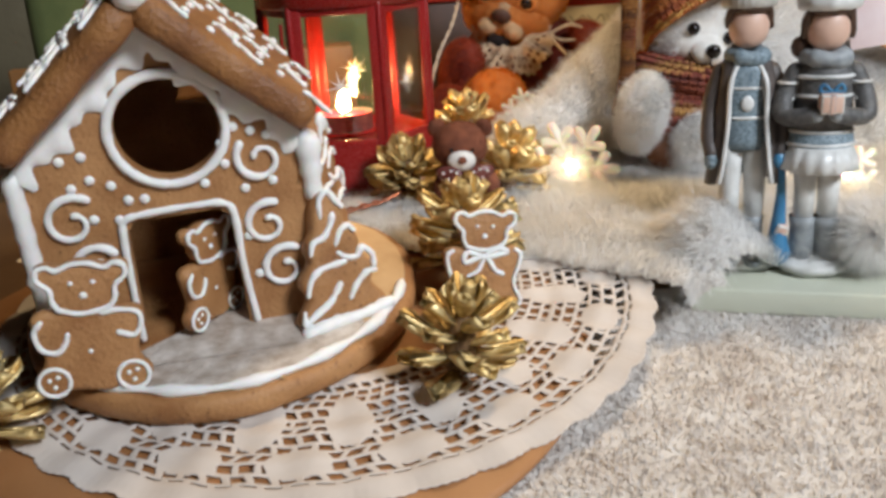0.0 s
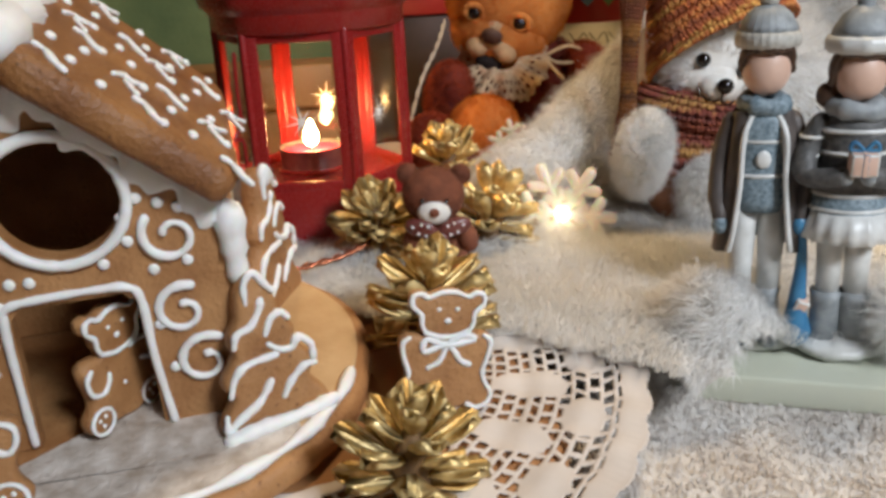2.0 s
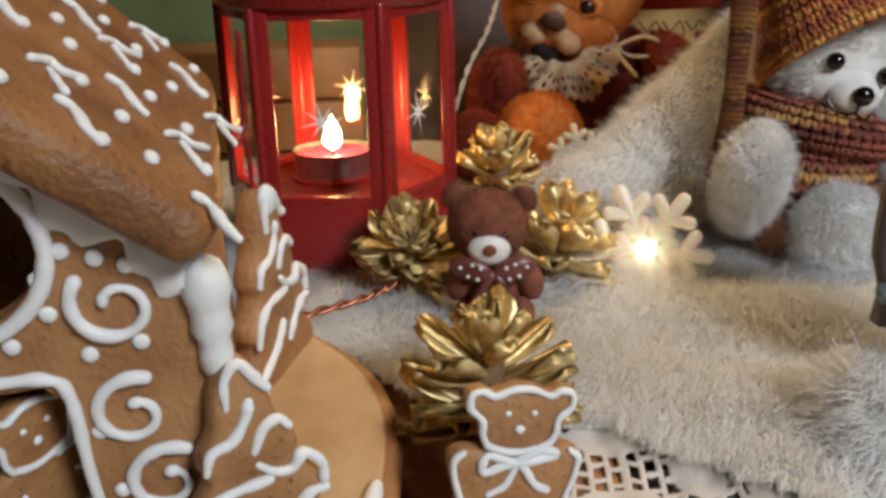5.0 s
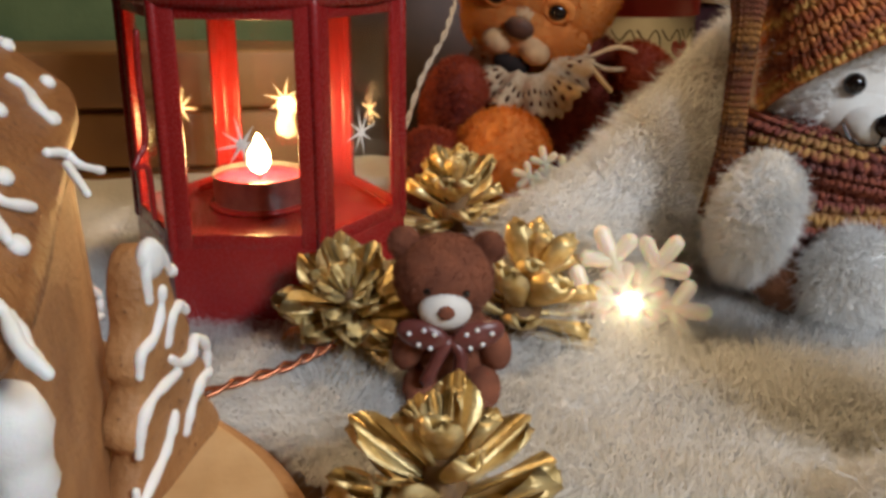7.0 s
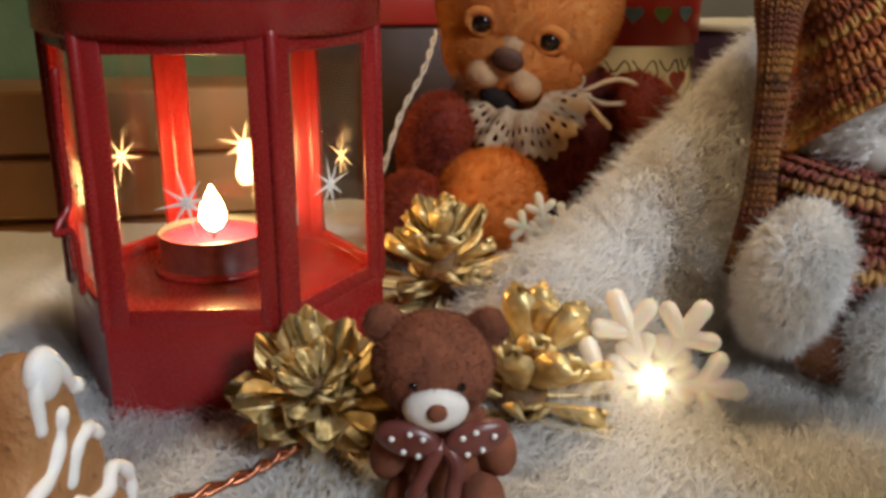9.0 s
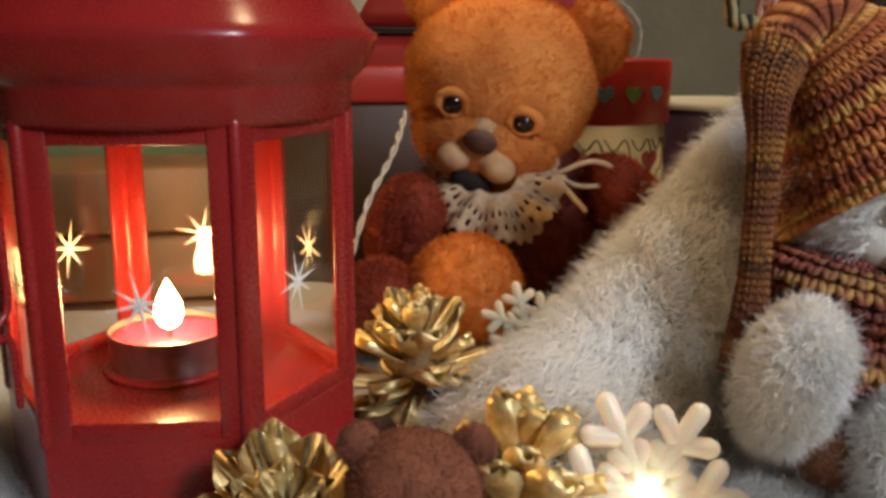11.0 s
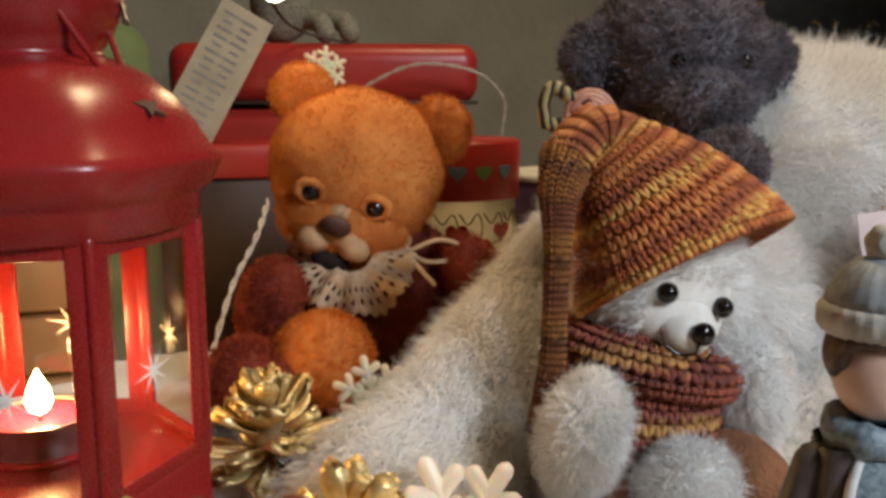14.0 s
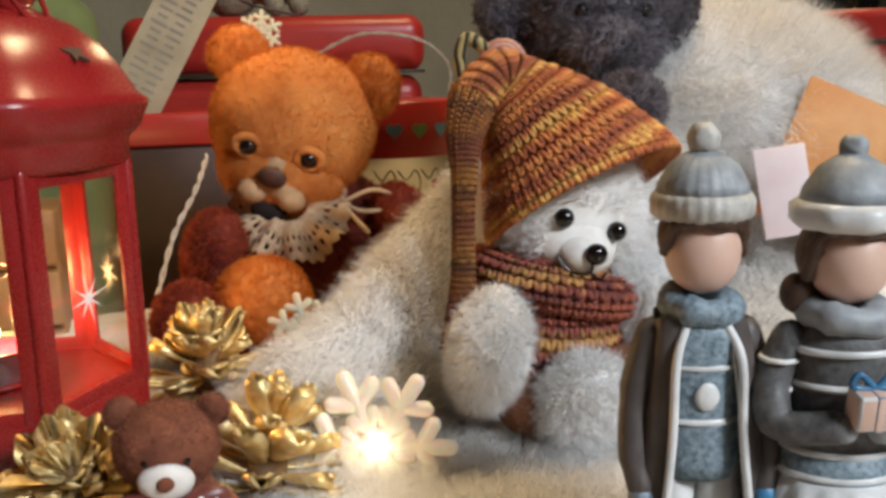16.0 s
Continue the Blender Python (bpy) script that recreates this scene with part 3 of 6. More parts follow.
for sx in (-1, 1):
    tube(bm, [Vector((sx * (W - 0.0005), -0.0002, EAVE - 0.004 - 0.004 * i)) for i in range(24 if sx < 0 else 8)], [(0.0046 if sx < 0 else 0.0068 - 0.0003 * i) + 0.0004 * math.sin(i * 2.1) for i in range(24 if sx < 0 else 8)], 12, wob=0.4)
part("gable_icing", bm, ICING, front, "thick white snow-like icing under the roof")
bm = bmesh.new()
tube(bm, [Vector((x, -0.0012, z)) for x, z in circle(0.004, 0.127, 0.0272, 0.0272, 60)], 0.0025, closed=True, wob=0.25)
part("window_icing", bm, ICING, front)
bm = bmesh.new()
tube(bm, spline([(-0.0275, -0.001, 0.018), (-0.0272, -0.001, 0.04), (-0.026, -0.001, 0.076), (-0.0235, -0.001, 0.0845), (-0.012, -0.001, 0.0865), (0.012, -0.001, 0.087), (0.024, -0.001, 0.086), (0.0285, -0.001, 0.079), (0.029, -0.001, 0.05), (0.0315, -0.001, 0.018)], 6), 0.0019, wob=0.3)
part("door_icing", bm, ICING, front)
for x, z in ((0.033, 0.1375), (0.0395, 0.133), (0.0345, 0.124), (0.0425, 0.121), (0.0275, 0.1165), (0.028, 0.106), (0.017, 0.0975), (-0.0125, 0.094), (-0.020, 0.0945), (-0.0265, 0.103), (-0.026, 0.085), (-0.0355, 0.107), (-0.037, 0.119), (-0.0445, 0.104), (-0.0375, 0.087), (0.036, 0.092), (0.034, 0.066), (0.0365, 0.044), (0.050, 0.094), (-0.035, 0.055), (-0.047, 0.118), (0.05, 0.118)):
    bm = bmesh.new()
    ell(bm, (x, -0.0004, z), (0.0025, 0.0016, 0.0025), u=12, v=8)
    part("icing_dot", bm, ICING, front)


def scroll(bm, cx, cz, r, turn, flip=1, y=-0.001):
    """A piped curl, thick at its tail."""
    pts, rs = [], []
    for i in range(34):
        t = i / 33
        a = turn + flip * t * 6.6
        q = r * (1 - 0.72 * t)
        pts.append(Vector((cx + q * math.cos(a), y, cz + q * math.sin(a))))
        rs.append(0.0022 - 0.0009 * t if t < 0.93 else 0.0019)
    tube(bm, pts, rs, 8, wob=0.25)


for cx, cz, r, turn, flip in ((0.0455, 0.1065, 0.0125, 2.4, 1), (0.0445, 0.071, 0.0125, 1.2, 1), (0.050, 0.045, 0.013, 1.0, 1), (-0.0475, 0.087, 0.014, 0.9, 1), (-0.042, 0.062, 0.012, 0.6, 1), (-0.055, 0.035, 0.012, 0.5, 1)):
    bm = bmesh.new()
    scroll(bm, cx, cz, r, turn, flip)
    part("icing_scroll", bm, ICING, front)

# ---- bear cookies ----
BEAR = [(0.0, 0.0), (0.006, -0.0005), (0.010, 0.001), (0.014, -0.001), (0.0195, 0.001), (0.0215, 0.007), (0.018, 0.012), (0.0175, 0.017), (0.0195, 0.024), (0.0205, 0.031), (0.016, 0.034), (0.0095, 0.0335), (0.0115, 0.038), (0.0125, 0.043), (0.0165, 0.046), (0.0165, 0.051), (0.012, 0.0525), (0.0085, 0.051), (0.003, 0.053), (-0.003, 0.053), (-0.0085, 0.051), (-0.012, 0.0525), (-0.0165, 0.051), (-0.0165, 0.046), (-0.0125, 0.043), (-0.0115, 0.038), (-0.0095, 0.0335), (-0.016, 0.034), (-0.0205, 0.031), (-0.0195, 0.024), (-0.0175, 0.017), (-0.018, 0.012), (-0.0215, 0.007), (-0.0195, 0.001), (-0.014, -0.001), (-0.010, 0.001)]


def scaled(pts, s):
    return [(p[0] * s, p[1] * s) for p in pts]


def bear_cookie(parent, m, s, bow=False):
    out = [(p.x, p.y) for p in spline([(x, z, 0) for x, z in scaled(BEAR, s)], 3, True)]
    body = part("bear_cookie", cookie(out, 0.008, rim=0.003), GINGER, parent, "bear-shaped gingerbread cookie outlined in icing", m=m)
    y = -0.0042
    bm = bmesh.new()

    def line(pts, r=0.00115):
        tube(bm, spline([(x * s, y, z * s) for x, z in pts], 5), r * s, 7, wob=0.3)

    head = [(-0.0095, 0.0345), (-0.0112, 0.038), (-0.0117, 0.0425), (-0.0155, 0.0462), (-0.0153, 0.0503), (-0.0118, 0.0513), (-0.0085, 0.0498), (-0.003, 0.0518), (0.003, 0.0518), (0.0085, 0.0498), (0.0118, 0.0513), (0.0153, 0.0503), (0.0155, 0.0462), (0.0117, 0.0425), (0.0112, 0.038), (0.0088, 0.0345), (0.003, 0.0328), (-0.003, 0.0325), (-0.0095, 0.0345)]
    line(head)
    if bow:
        line([(0.0165, 0.0325), (0.0192, 0.030), (0.0185, 0.024), (0.0163, 0.017), (0.0172, 0.012), (0.0203, 0.0065), (0.0185, 0.002), (0.014, 0.0003), (0.010, 0.002)])
        line([(-0.0165, 0.0325), (-0.0192, 0.030), (-0.0185, 0.024), (-0.0163, 0.017), (-0.0172, 0.012)])
        line([(0, 0.029), (0.007, 0.033), (0.012, 0.031), (0.0, 0.029), (-0.009, 0.0315), (-0.010, 0.026), (0, 0.029), (0.006, 0.022), (0.010, 0.020)], 0.0015)
        line([(0, 0.029), (-0.003, 0.022), (-0.008, 0.019)], 0.0013)
    else:
        line([(-0.0165, 0.030), (-0.0192, 0.026), (-0.0175, 0.0195), (-0.012, 0.0175), (-0.0085, 0.021), (-0.0075, 0.0245)])
        line([(0.0055, 0.032), (0.012, 0.0327), (0.0185, 0.031), (0.0192, 0.026), (0.0165, 0.022), (0.011, 0.0235)])
        for cx in (-0.0145, 0.0145):
            line([(cx + 0.0058 * math.cos(q * 0.6283), 0.0055 + 0.0056 * math.sin(q * 0.6283)) for q in range(11)], 0.0009)
            for dx, dz in ((-0.0018, 0.001), (0.0014, 0.002), (0.0, -0.002)):
                ell(bm, ((cx + dx) * s, y, (0.0055 + dz) * s), (0.0010 * s, 0.0007, 0.0010 * s), u=8, v=6)
        ell(bm, (0, y, 0.017 * s), (0.0010 * s, 0.0007, 0.0010 * s), u=8, v=6)
    for x, z, r in ((-0.004, 0.0445, 0.0011), (0.004, 0.0445, 0.0011), (0.0, 0.0395, 0.0016)):
        ell(bm, (x * s, y, z * s), (r * s, 0.0008, r * s * 0.85), u=8, v=6)
    part("piping", bm, ICING, body, "white icing outline and dots")
    return body


bear_cookie(house, HOUSE.inverted() @ CAKE @ pose(-0.1685, -0.069, 0.0195, -8, 4, 12), 1.22)
bear_cookie(house, pose(0.009, 0.010, Z0 + 0.003, 0, 4, 50), 1.05)

# ---- tree cookies ----
TREE = [(0.0, 0.0), (0.013, 0.0), (0.023, 0.001), (0.0268, 0.005), (0.0250, 0.0105), (0.0205, 0.0165), (0.0195, 0.0205), (0.0222, 0.0245), (0.0215, 0.0295), (0.0165, 0.0355), (0.0145, 0.0395), (0.0160, 0.0440), (0.0145, 0.0495), (0.0105, 0.0560), (0.0098, 0.0610), (0.0082, 0.0690), (0.0045, 0.0755), (0.0, 0.0775)]
TREE += [(-x, z) for x, z in reversed(TREE[1:-1])]


def tree_cookie(m, s=1.0, foot=True, thick=0.012):
    """A thick fir-tree biscuit with piped waves; its face looks to -y."""
    out = [(p.x, p.y) for p in spline([(x, z, 0) for x, z in scaled(TREE, s)], 4, True)]
    bm = cookie(out, thick, rim=0.0034)
    for v in bm.verts:
        v.co.y += 0.0006 * noise.noise(v.co * 70)
    body = part("tree_cookie", bm, GINGER, house, "fir-tree gingerbread cookie with wavy icing", m=m)
    mod = body.modifiers.new("crease", "EDGE_SPLIT")
    mod.split_angle = radians(50)
    bm = bmesh.new()
    y = -thick / 2
    for pts in ([(-0.005, 0.063), (-0.004, 0.072), (0.001, 0.0765), (0.006, 0.069), (0.0085, 0.066)], [(-0.0145, 0.044), (-0.012, 0.050), (-0.005, 0.052), (0.000, 0.058), (0.002, 0.063)], [(0.001, 0.046), (0.005, 0.053), (0.010, 0.0545), (0.0130, 0.051)], [(0.0015, 0.041), (0.006, 0.037), (0.012, 0.036), (0.016, 0.040), (0.0215, 0.0345), (0.0215, 0.028)], [(-0.0205, 0.022), (-0.017, 0.030), (-0.010, 0.0345), (0.004, 0.035)], [(0.004, 0.0135), (0.009, 0.020), (0.016, 0.025), (0.0215, 0.025)], [(-0.0245, 0.006), (-0.018, 0.010), (-0.008, 0.015), (-0.001, 0.023)], [(-0.0245, 0.013), (-0.0250, 0.006), (-0.021, 0.003)]):
        line = spline([(x * s, y, z * s) for x, z in pts], 5)
        n = len(line)
        tube(bm, line, [0.0017 * s * (1.25 - 0.5 * abs(2 * i / n - 1) + 0.25 * (i > n - 4)) for i in range(n)], 8, wob=0.35)
    if foot:
        tube(bm, spline([(-0.025 * s, y - 0.002, 0.0015), (-0.01 * s, y - 0.0025, 0.003), (0.008 * s, y - 0.0025, 0.0025), (0.027 * s, y - 0.002, 0.004)], 6), 0.0036, 9, wob=0.4)
    else:
        ell(bm, (0.0, y + 0.001, 0.0735 * s), (0.0052 * s, 0.0035, 0.0062 * s), u=14, v=10)
    part("piping", bm, ICING, body, "wavy white icing lines")
    return body


INTO = HOUSE.inverted()
tree_cookie(INTO @ pose(-0.0555, 0.4480, 0.0025, -3, -4, 31), 0.94)
tree_cookie(INTO @ pose(-0.0740, 0.5560, 0.0155, 0, -4, 75), 1.04, False)
tree_cookie(INTO @ pose(-0.1240, 0.6040, 0.0200, 0, -2, 76), 0.90, False)

# lone bear cookie propped against a cone
lone = thing("bear_cookie_standing", pose(0.0185, 0.470, -0.007, -6, 7, 14), "bear-shaped gingerbread cookie with an icing bow, propped upright on the doily", "cookie")
bear_cookie(lone, Matrix(), 1.10, True)

# ---- gilded pine cones ----


def scale_mesh(name, long, wide):
    """One woody scale: narrow stalk, broad rounded blade with a thick lip, cupped."""
    bm = bmesh.new()
    rows, cols = 9, 5
    layers = []
    for side in (1, -1):
        grid = []
        for i in range(rows):
            t = i / (rows - 1)
            w = wide * (0.20 + 0.80 * math.sin(min(1.0, t * 1.15) * 1.57) ** 1.5) * math.sqrt(max(0.10, 1 - max(0.0, (t - 0.62) / 0.40) ** 2.2))
            row = []
            for j in range(cols):
                s = j / (cols - 1) - 0.5
                th = (0.0006 + 0.0011 * t ** 3) * side * (1 - (2 * s) ** 4)
                cup = 0.22 * wide * (2 * s) ** 2 * t
                lift = 0.20 * long * t ** 2.2
                keel = 0.0012 * math.exp(-(s / 0.12) ** 2) * t if side > 0 else 0
                row.append(bm.verts.new((s * w, long * t - 0.1 * long * (2 * s) ** 2 * t, lift + cup + th + keel)))
            grid.append(row)
        for i in range(rows - 1):
            for j in range(cols - 1):
                q = (grid[i][j], grid[i][j + 1], grid[i + 1][j + 1], grid[i + 1][j])
                bm.faces.new(q if side > 0 else tuple(reversed(q)))
        layers.append(grid)
    bmesh.ops.remove_doubles(bm, verts=bm.verts, dist=0.00005)
    edge = [e for e in bm.edges if e.is_boundary]
    if edge:
        bmesh.ops.bridge_loops(bm, edges=edge)
    bmesh.ops.recalc_face_normals(bm, faces=bm.faces)
    me = bpy.data.meshes.new(name)
    bm.to_mesh(me)
    bm.free()
    me.materials.append(GOLD)
    me.polygons.foreach_set("use_smooth", [True] * len(me.polygons))
    return me


SCALES = [scale_mesh("scale", 0.0240, 0.0145), scale_mesh("scale", 0.0262, 0.0166)]


def pine_cone(m, size, label, rows=44, spread=1.0, seed=0):
    """An open cone: its axis is z, scales in a golden spiral."""
    cone = thing("pine_cone", m, label, "pine cone", "gilded pine cones")
    rng = random.Random(seed)
    bm = bmesh.new()
    h = 0.036 * size
    lathe(bm, [(0.003 * size, 0), (0.0085 * size, 0.006 * size), (0.008 * size, h * 0.5), (0.003 * size, h * 0.95), (0.0005, h)], 12)
    part("core", bm, CONE_CORE, cone)
    for i in range(rows):
        t = (i + 0.5) / rows
        a = i * 2.39996 + rng.uniform(-0.12, 0.12)
        tilt = (-14 + 80 * t ** 1.5) * spread + rng.uniform(-13, 13)
        s = size * (0.74 + 0.5 * math.sin(math.pi * min(1, 0.18 + t * 0.75)) - 0.22 * t) * rng.uniform(0.92, 1.08)
        ob = new("scale", SCALES[i % 2])
        ob.parent = cone
        ob.matrix_basis = pose(0, 0, h * (0.10 + 0.84 * t)) @ pose(0, 0, 0, 0, 0, math.degrees(a)) @ pose(0, 0.0035 * size * (1 - t), 0, tilt, rng.uniform(-8, 8), 0) @ Matrix.Scale(s, 4)
    return cone


pine_cone(pose(0.004, 0.410, -0.016, 8, 4, 20), 1.05, "gold-painted open pine cone lying on the paper doily", 26, 0.9, 1)
pine_cone(pose(0.016, 0.528, -0.002, -4, 2, 60), 1.22, "gold-painted open pine cone behind the bear cookie", 30, 0.84, 2)
pine_cone(pose(-0.022, 0.672, 0.012, 38, -8, 10), 1.08, "gold-painted open pine cone beside the small brown bear", 30, 0.84, 3)
pine_cone(pose(0.050, 0.672, 0.008, 30, 14, 130), 1.12, "gold-painted open pine cone beside the snowflake light", 30, 0.84, 4)
pine_cone(pose(0.029, 0.772, 0.020, -6, 6, 200), 1.15, "gold-painted open pine cone at the foot of the red lantern", 30, 0.84, 5)
pine_cone(pose(-0.222, 0.372, -0.02, 10, 10, 80), 1.0, "gold-painted open pine cone at the edge of the doily", 24, 1.0, 6)

# ---- red hexagonal lantern ----
LX, LY, LZ = -0.0690, 0.746, 0.012
lantern = thing("lantern", pose(LX, LY, LZ), "red enamelled metal hexagonal candle lantern with star-cut glass panes", "lantern")
S = 0.067
A0 = -1.0 - 120.0


def hexa(r, i):
    a = radians(A0 + 60 * i)
    return Vector((r * math.cos(a), r * math.sin(a), 0))


def hex_ring(bm, prof, n=6, mi=0):
    rings = [[bm.verts.new(hexa(r, i) + Vector((0, 0, z))) for i in range(6)] for r, z in prof]
    for p, q in zip(rings, rings[1:]):
        for i in range(6):
            bm.faces.new((p[i], p[(i + 1) % 6], q[(i + 1) % 6], q[i]))
    return rings


bm = bmesh.new()
rings = hex_ring(bm, [(S * 1.0, -0.012), (S * 1.05, -0.010), (S * 1.05, -0.004), (S * 1.02, 0.0), (S * 1.02, 0.034), (S, 0.037), (S * 0.97, 0.037), (S * 0.97, 0.0345)])
bm.faces.new(list(reversed(rings[0])))
bm.faces.new(rings[-1])
part("base", bm, RED_PAINT, lantern, smooth=False)
Z1, Z2 = 0.034, 0.142
for i in range(6):
    a, b = hexa(S, i), hexa(S, i + 1)
    d = (b - a).normalized()
    out = d.cross(Vector((0, 0, 1)))
    ang = math.degrees(math.atan2(d.y, d.x))
    mid = (a + b) / 2
    side = (b - a).length
    # frame of one face: two stiles and two rails round a pane
    bm = bmesh.new()
    for sx in (-1, 1):
        block(bm, (0.0085, 0.0022, Z2 - Z1), pose(sx * (side / 2 - 0.0046), 0, (Z1 + Z2) / 2), 0.0006)
    block(bm, (side - 0.018, 0.002, 0.007), pose(0, 0, Z1 + 0.0035), 0.0005)
    block(bm, (side - 0.018, 0.002, 0.007), pose(0, 0, Z2 - 0.0035), 0.0005)
    panel = part("side_frame", bm, RED_PAINT, lantern, m=pose(*mid, 0, 0, ang))
    bm = bmesh.new()
    block(bm, (side - 0.012, 0.0008, Z2 - Z1 - 0.006), pose(0, 0.0016, (Z1 + Z2) / 2))
    pane = part("pane", bm, GLASS, panel, "clear glass pane with an engraved star", smooth=False)
    pane.visible_shadow = False
    bm = bmesh.new()
    for k in range(8):
        r = 0.0130 if k % 2 == 0 else 0.0105
        q = k * math.pi / 4 + 0.2
        tip, n1, n2 = [Vector((r0 * math.cos(q + e), -0.0002, (Z1 + Z2) / 2 - 0.006 + r0 * math.sin(q + e))) for r0, e in ((r, 0), (0.0021, 0.39), (0.0021, -0.39))]
        mid_v = Vector((0, -0.0006, (Z1 + Z2) / 2 - 0.006))
        vs = [bm.verts.new(p) for p in (tip, n1, mid_v, n2)]
        bm.faces.new((vs[0], vs[1], vs[2]))
        bm.faces.new((vs[0], vs[2], vs[3]))
    part("star_engraving", bm, STAR_CUT, panel, "frosted eight-pointed star", smooth=False, m=pose(0, 0.001, 0))
    # corner post, a round bead
    bm = bmesh.new()
    tube(bm, [a + Vector((0, 0, Z1)), a + Vector((0, 0, (Z1 + Z2) / 2)), a + Vector((0, 0, Z2))], 0.0026, 10)
    part("corner_post", bm, RED_PAINT, lantern)
# door latch wire on one side
bm = bmesh.new()
la = hexa(S + 0.003, 0)
lat = hexa(1, 0)
tube(bm, spline([la + lat * 0.001 + Vector((-0.004, 0, z)) + lat * o for z, o in ((0.13, 0.0), (0.11, 0.001), (0.085, 0.001), (0.078, 0.006), (0.074, 0.008), (0.072, 0.001), (0.05, 0.0))], 5), 0.0014, 7)
part("latch", bm, RED_PAINT, lantern, "bent red wire latch")


def hexish(a, z):
    """Six-sided at the eave, round towards the neck."""
    q = ((math.degrees(a) - A0) % 60) - 30
    flat = math.cos(radians(30)) / math.cos(radians(q))
    k = max(0.0, min(1.0, (0.205 - z) / 0.04))
    return (1 - 0.5 * k) + 0.5 * k * flat


bm = bmesh.new()
lathe(bm, [(S * 0.99, Z2 - 0.002), (S * 1.04, Z2), (S * 1.04, 0.152), (S * 1.07, 0.1545), (S * 1.13, 0.158), (S * 1.15, 0.162), (S * 1.19, 0.167), (S * 1.195, 0.170), (S * 1.13, 0.173), (S * 1.03, 0.184), (S * 0.90, 0.195), (S * 0.73, 0.204), (S * 0.55, 0.2095), (S * 0.50, 0.2105), (S * 0.49, 0.213), (S * 0.55, 0.219), (S * 0.62, 0.229), (S * 0.64, 0.240), (S * 0.60, 0.252), (S * 0.48, 0.262), (S * 0.25, 0.269), (0.0001, 0.271)], 72, shape=hexish, close=False)
roof_l = part("roof", bm, RED_PAINT, lantern)
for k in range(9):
    # star openings are not cut: dark star sheets paint the shade inside them
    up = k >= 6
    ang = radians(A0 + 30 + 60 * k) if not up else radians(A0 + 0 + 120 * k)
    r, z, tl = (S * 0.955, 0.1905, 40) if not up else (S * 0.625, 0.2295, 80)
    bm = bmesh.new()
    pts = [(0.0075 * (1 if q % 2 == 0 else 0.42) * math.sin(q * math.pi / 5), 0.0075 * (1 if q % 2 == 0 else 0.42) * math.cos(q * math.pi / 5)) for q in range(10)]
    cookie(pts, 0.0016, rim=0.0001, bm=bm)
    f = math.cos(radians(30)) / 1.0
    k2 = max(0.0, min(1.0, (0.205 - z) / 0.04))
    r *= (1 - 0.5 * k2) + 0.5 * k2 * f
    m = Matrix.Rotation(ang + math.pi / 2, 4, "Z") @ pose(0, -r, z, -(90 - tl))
    part("star_shade", bm, DARK_BOX, roof_l, "dark star-shaped sheet painting the shade inside a roof opening", smooth=False, m=m)
bm = bmesh.new()
tube(bm, spline([(0.045, -0.02, 0.188), (0.03, -0.03, 0.215), (0.0, -0.035, 0.262), (-0.02, -0.02, 0.29), (-0.01, 0.01, 0.296), (0.02, 0.01, 0.262), (0.047, -0.018, 0.190)], 8), 0.0013, 7)
part("handle", bm, RED_PAINT, lantern, "thin red wire handle")

tealight = thing("tealight", pose(-0.076, 0.760, LZ + 0.0347), "burning red tealight in a thin metal cup on the lantern floor", "candle")
bm = bmesh.new()
lathe(bm, [(0.0001, 0), (0.0262, 0), (0.0268, 0.0012), (0.0262, 0.0024), (0.0236, 0.0028), (0.0001, 0.0028)], 48, close=False)
part("dish", bm, RED_PAINT, tealight, "low red dish")
bm = bmesh.new()
lathe(bm, [(0.0236, 0.0028), (0.0240, 0.0165), (0.0247, 0.0172), (0.0237, 0.0173), (0.0233, 0.006)], 48, close=False)
part("cup", bm, ALU, tealight, "thin aluminium cup")
bm = bmesh.new()
lathe(bm, [(0.0232, 0.0030), (0.0232, 0.0150), (0.0205, 0.0138), (0.008, 0.0128), (0.0001, 0.0130)], 48, close=False)
part("wax", bm, WAX, tealight, "molten red wax")
bm = bmesh.new()
tube(bm, [(0, 0, 0.0125), (0.0003, 0, 0.0165), (0.0012, 0, 0.0205)], 0.0008, 6)
part("wick", bm, DARK_BOX, tealight)
bm = bmesh.new()
lathe(bm, [(0.0006, 0.0165), (0.0040, 0.0185), (0.0058, 0.0225), (0.0052, 0.0275), (0.0028, 0.0325), (0.0002, 0.0375)], 18)
flame = part("flame", bm, FLAME, tealight, "bright yellow flame")
flame.visible_shadow = False

# ---- white fur blanket ----


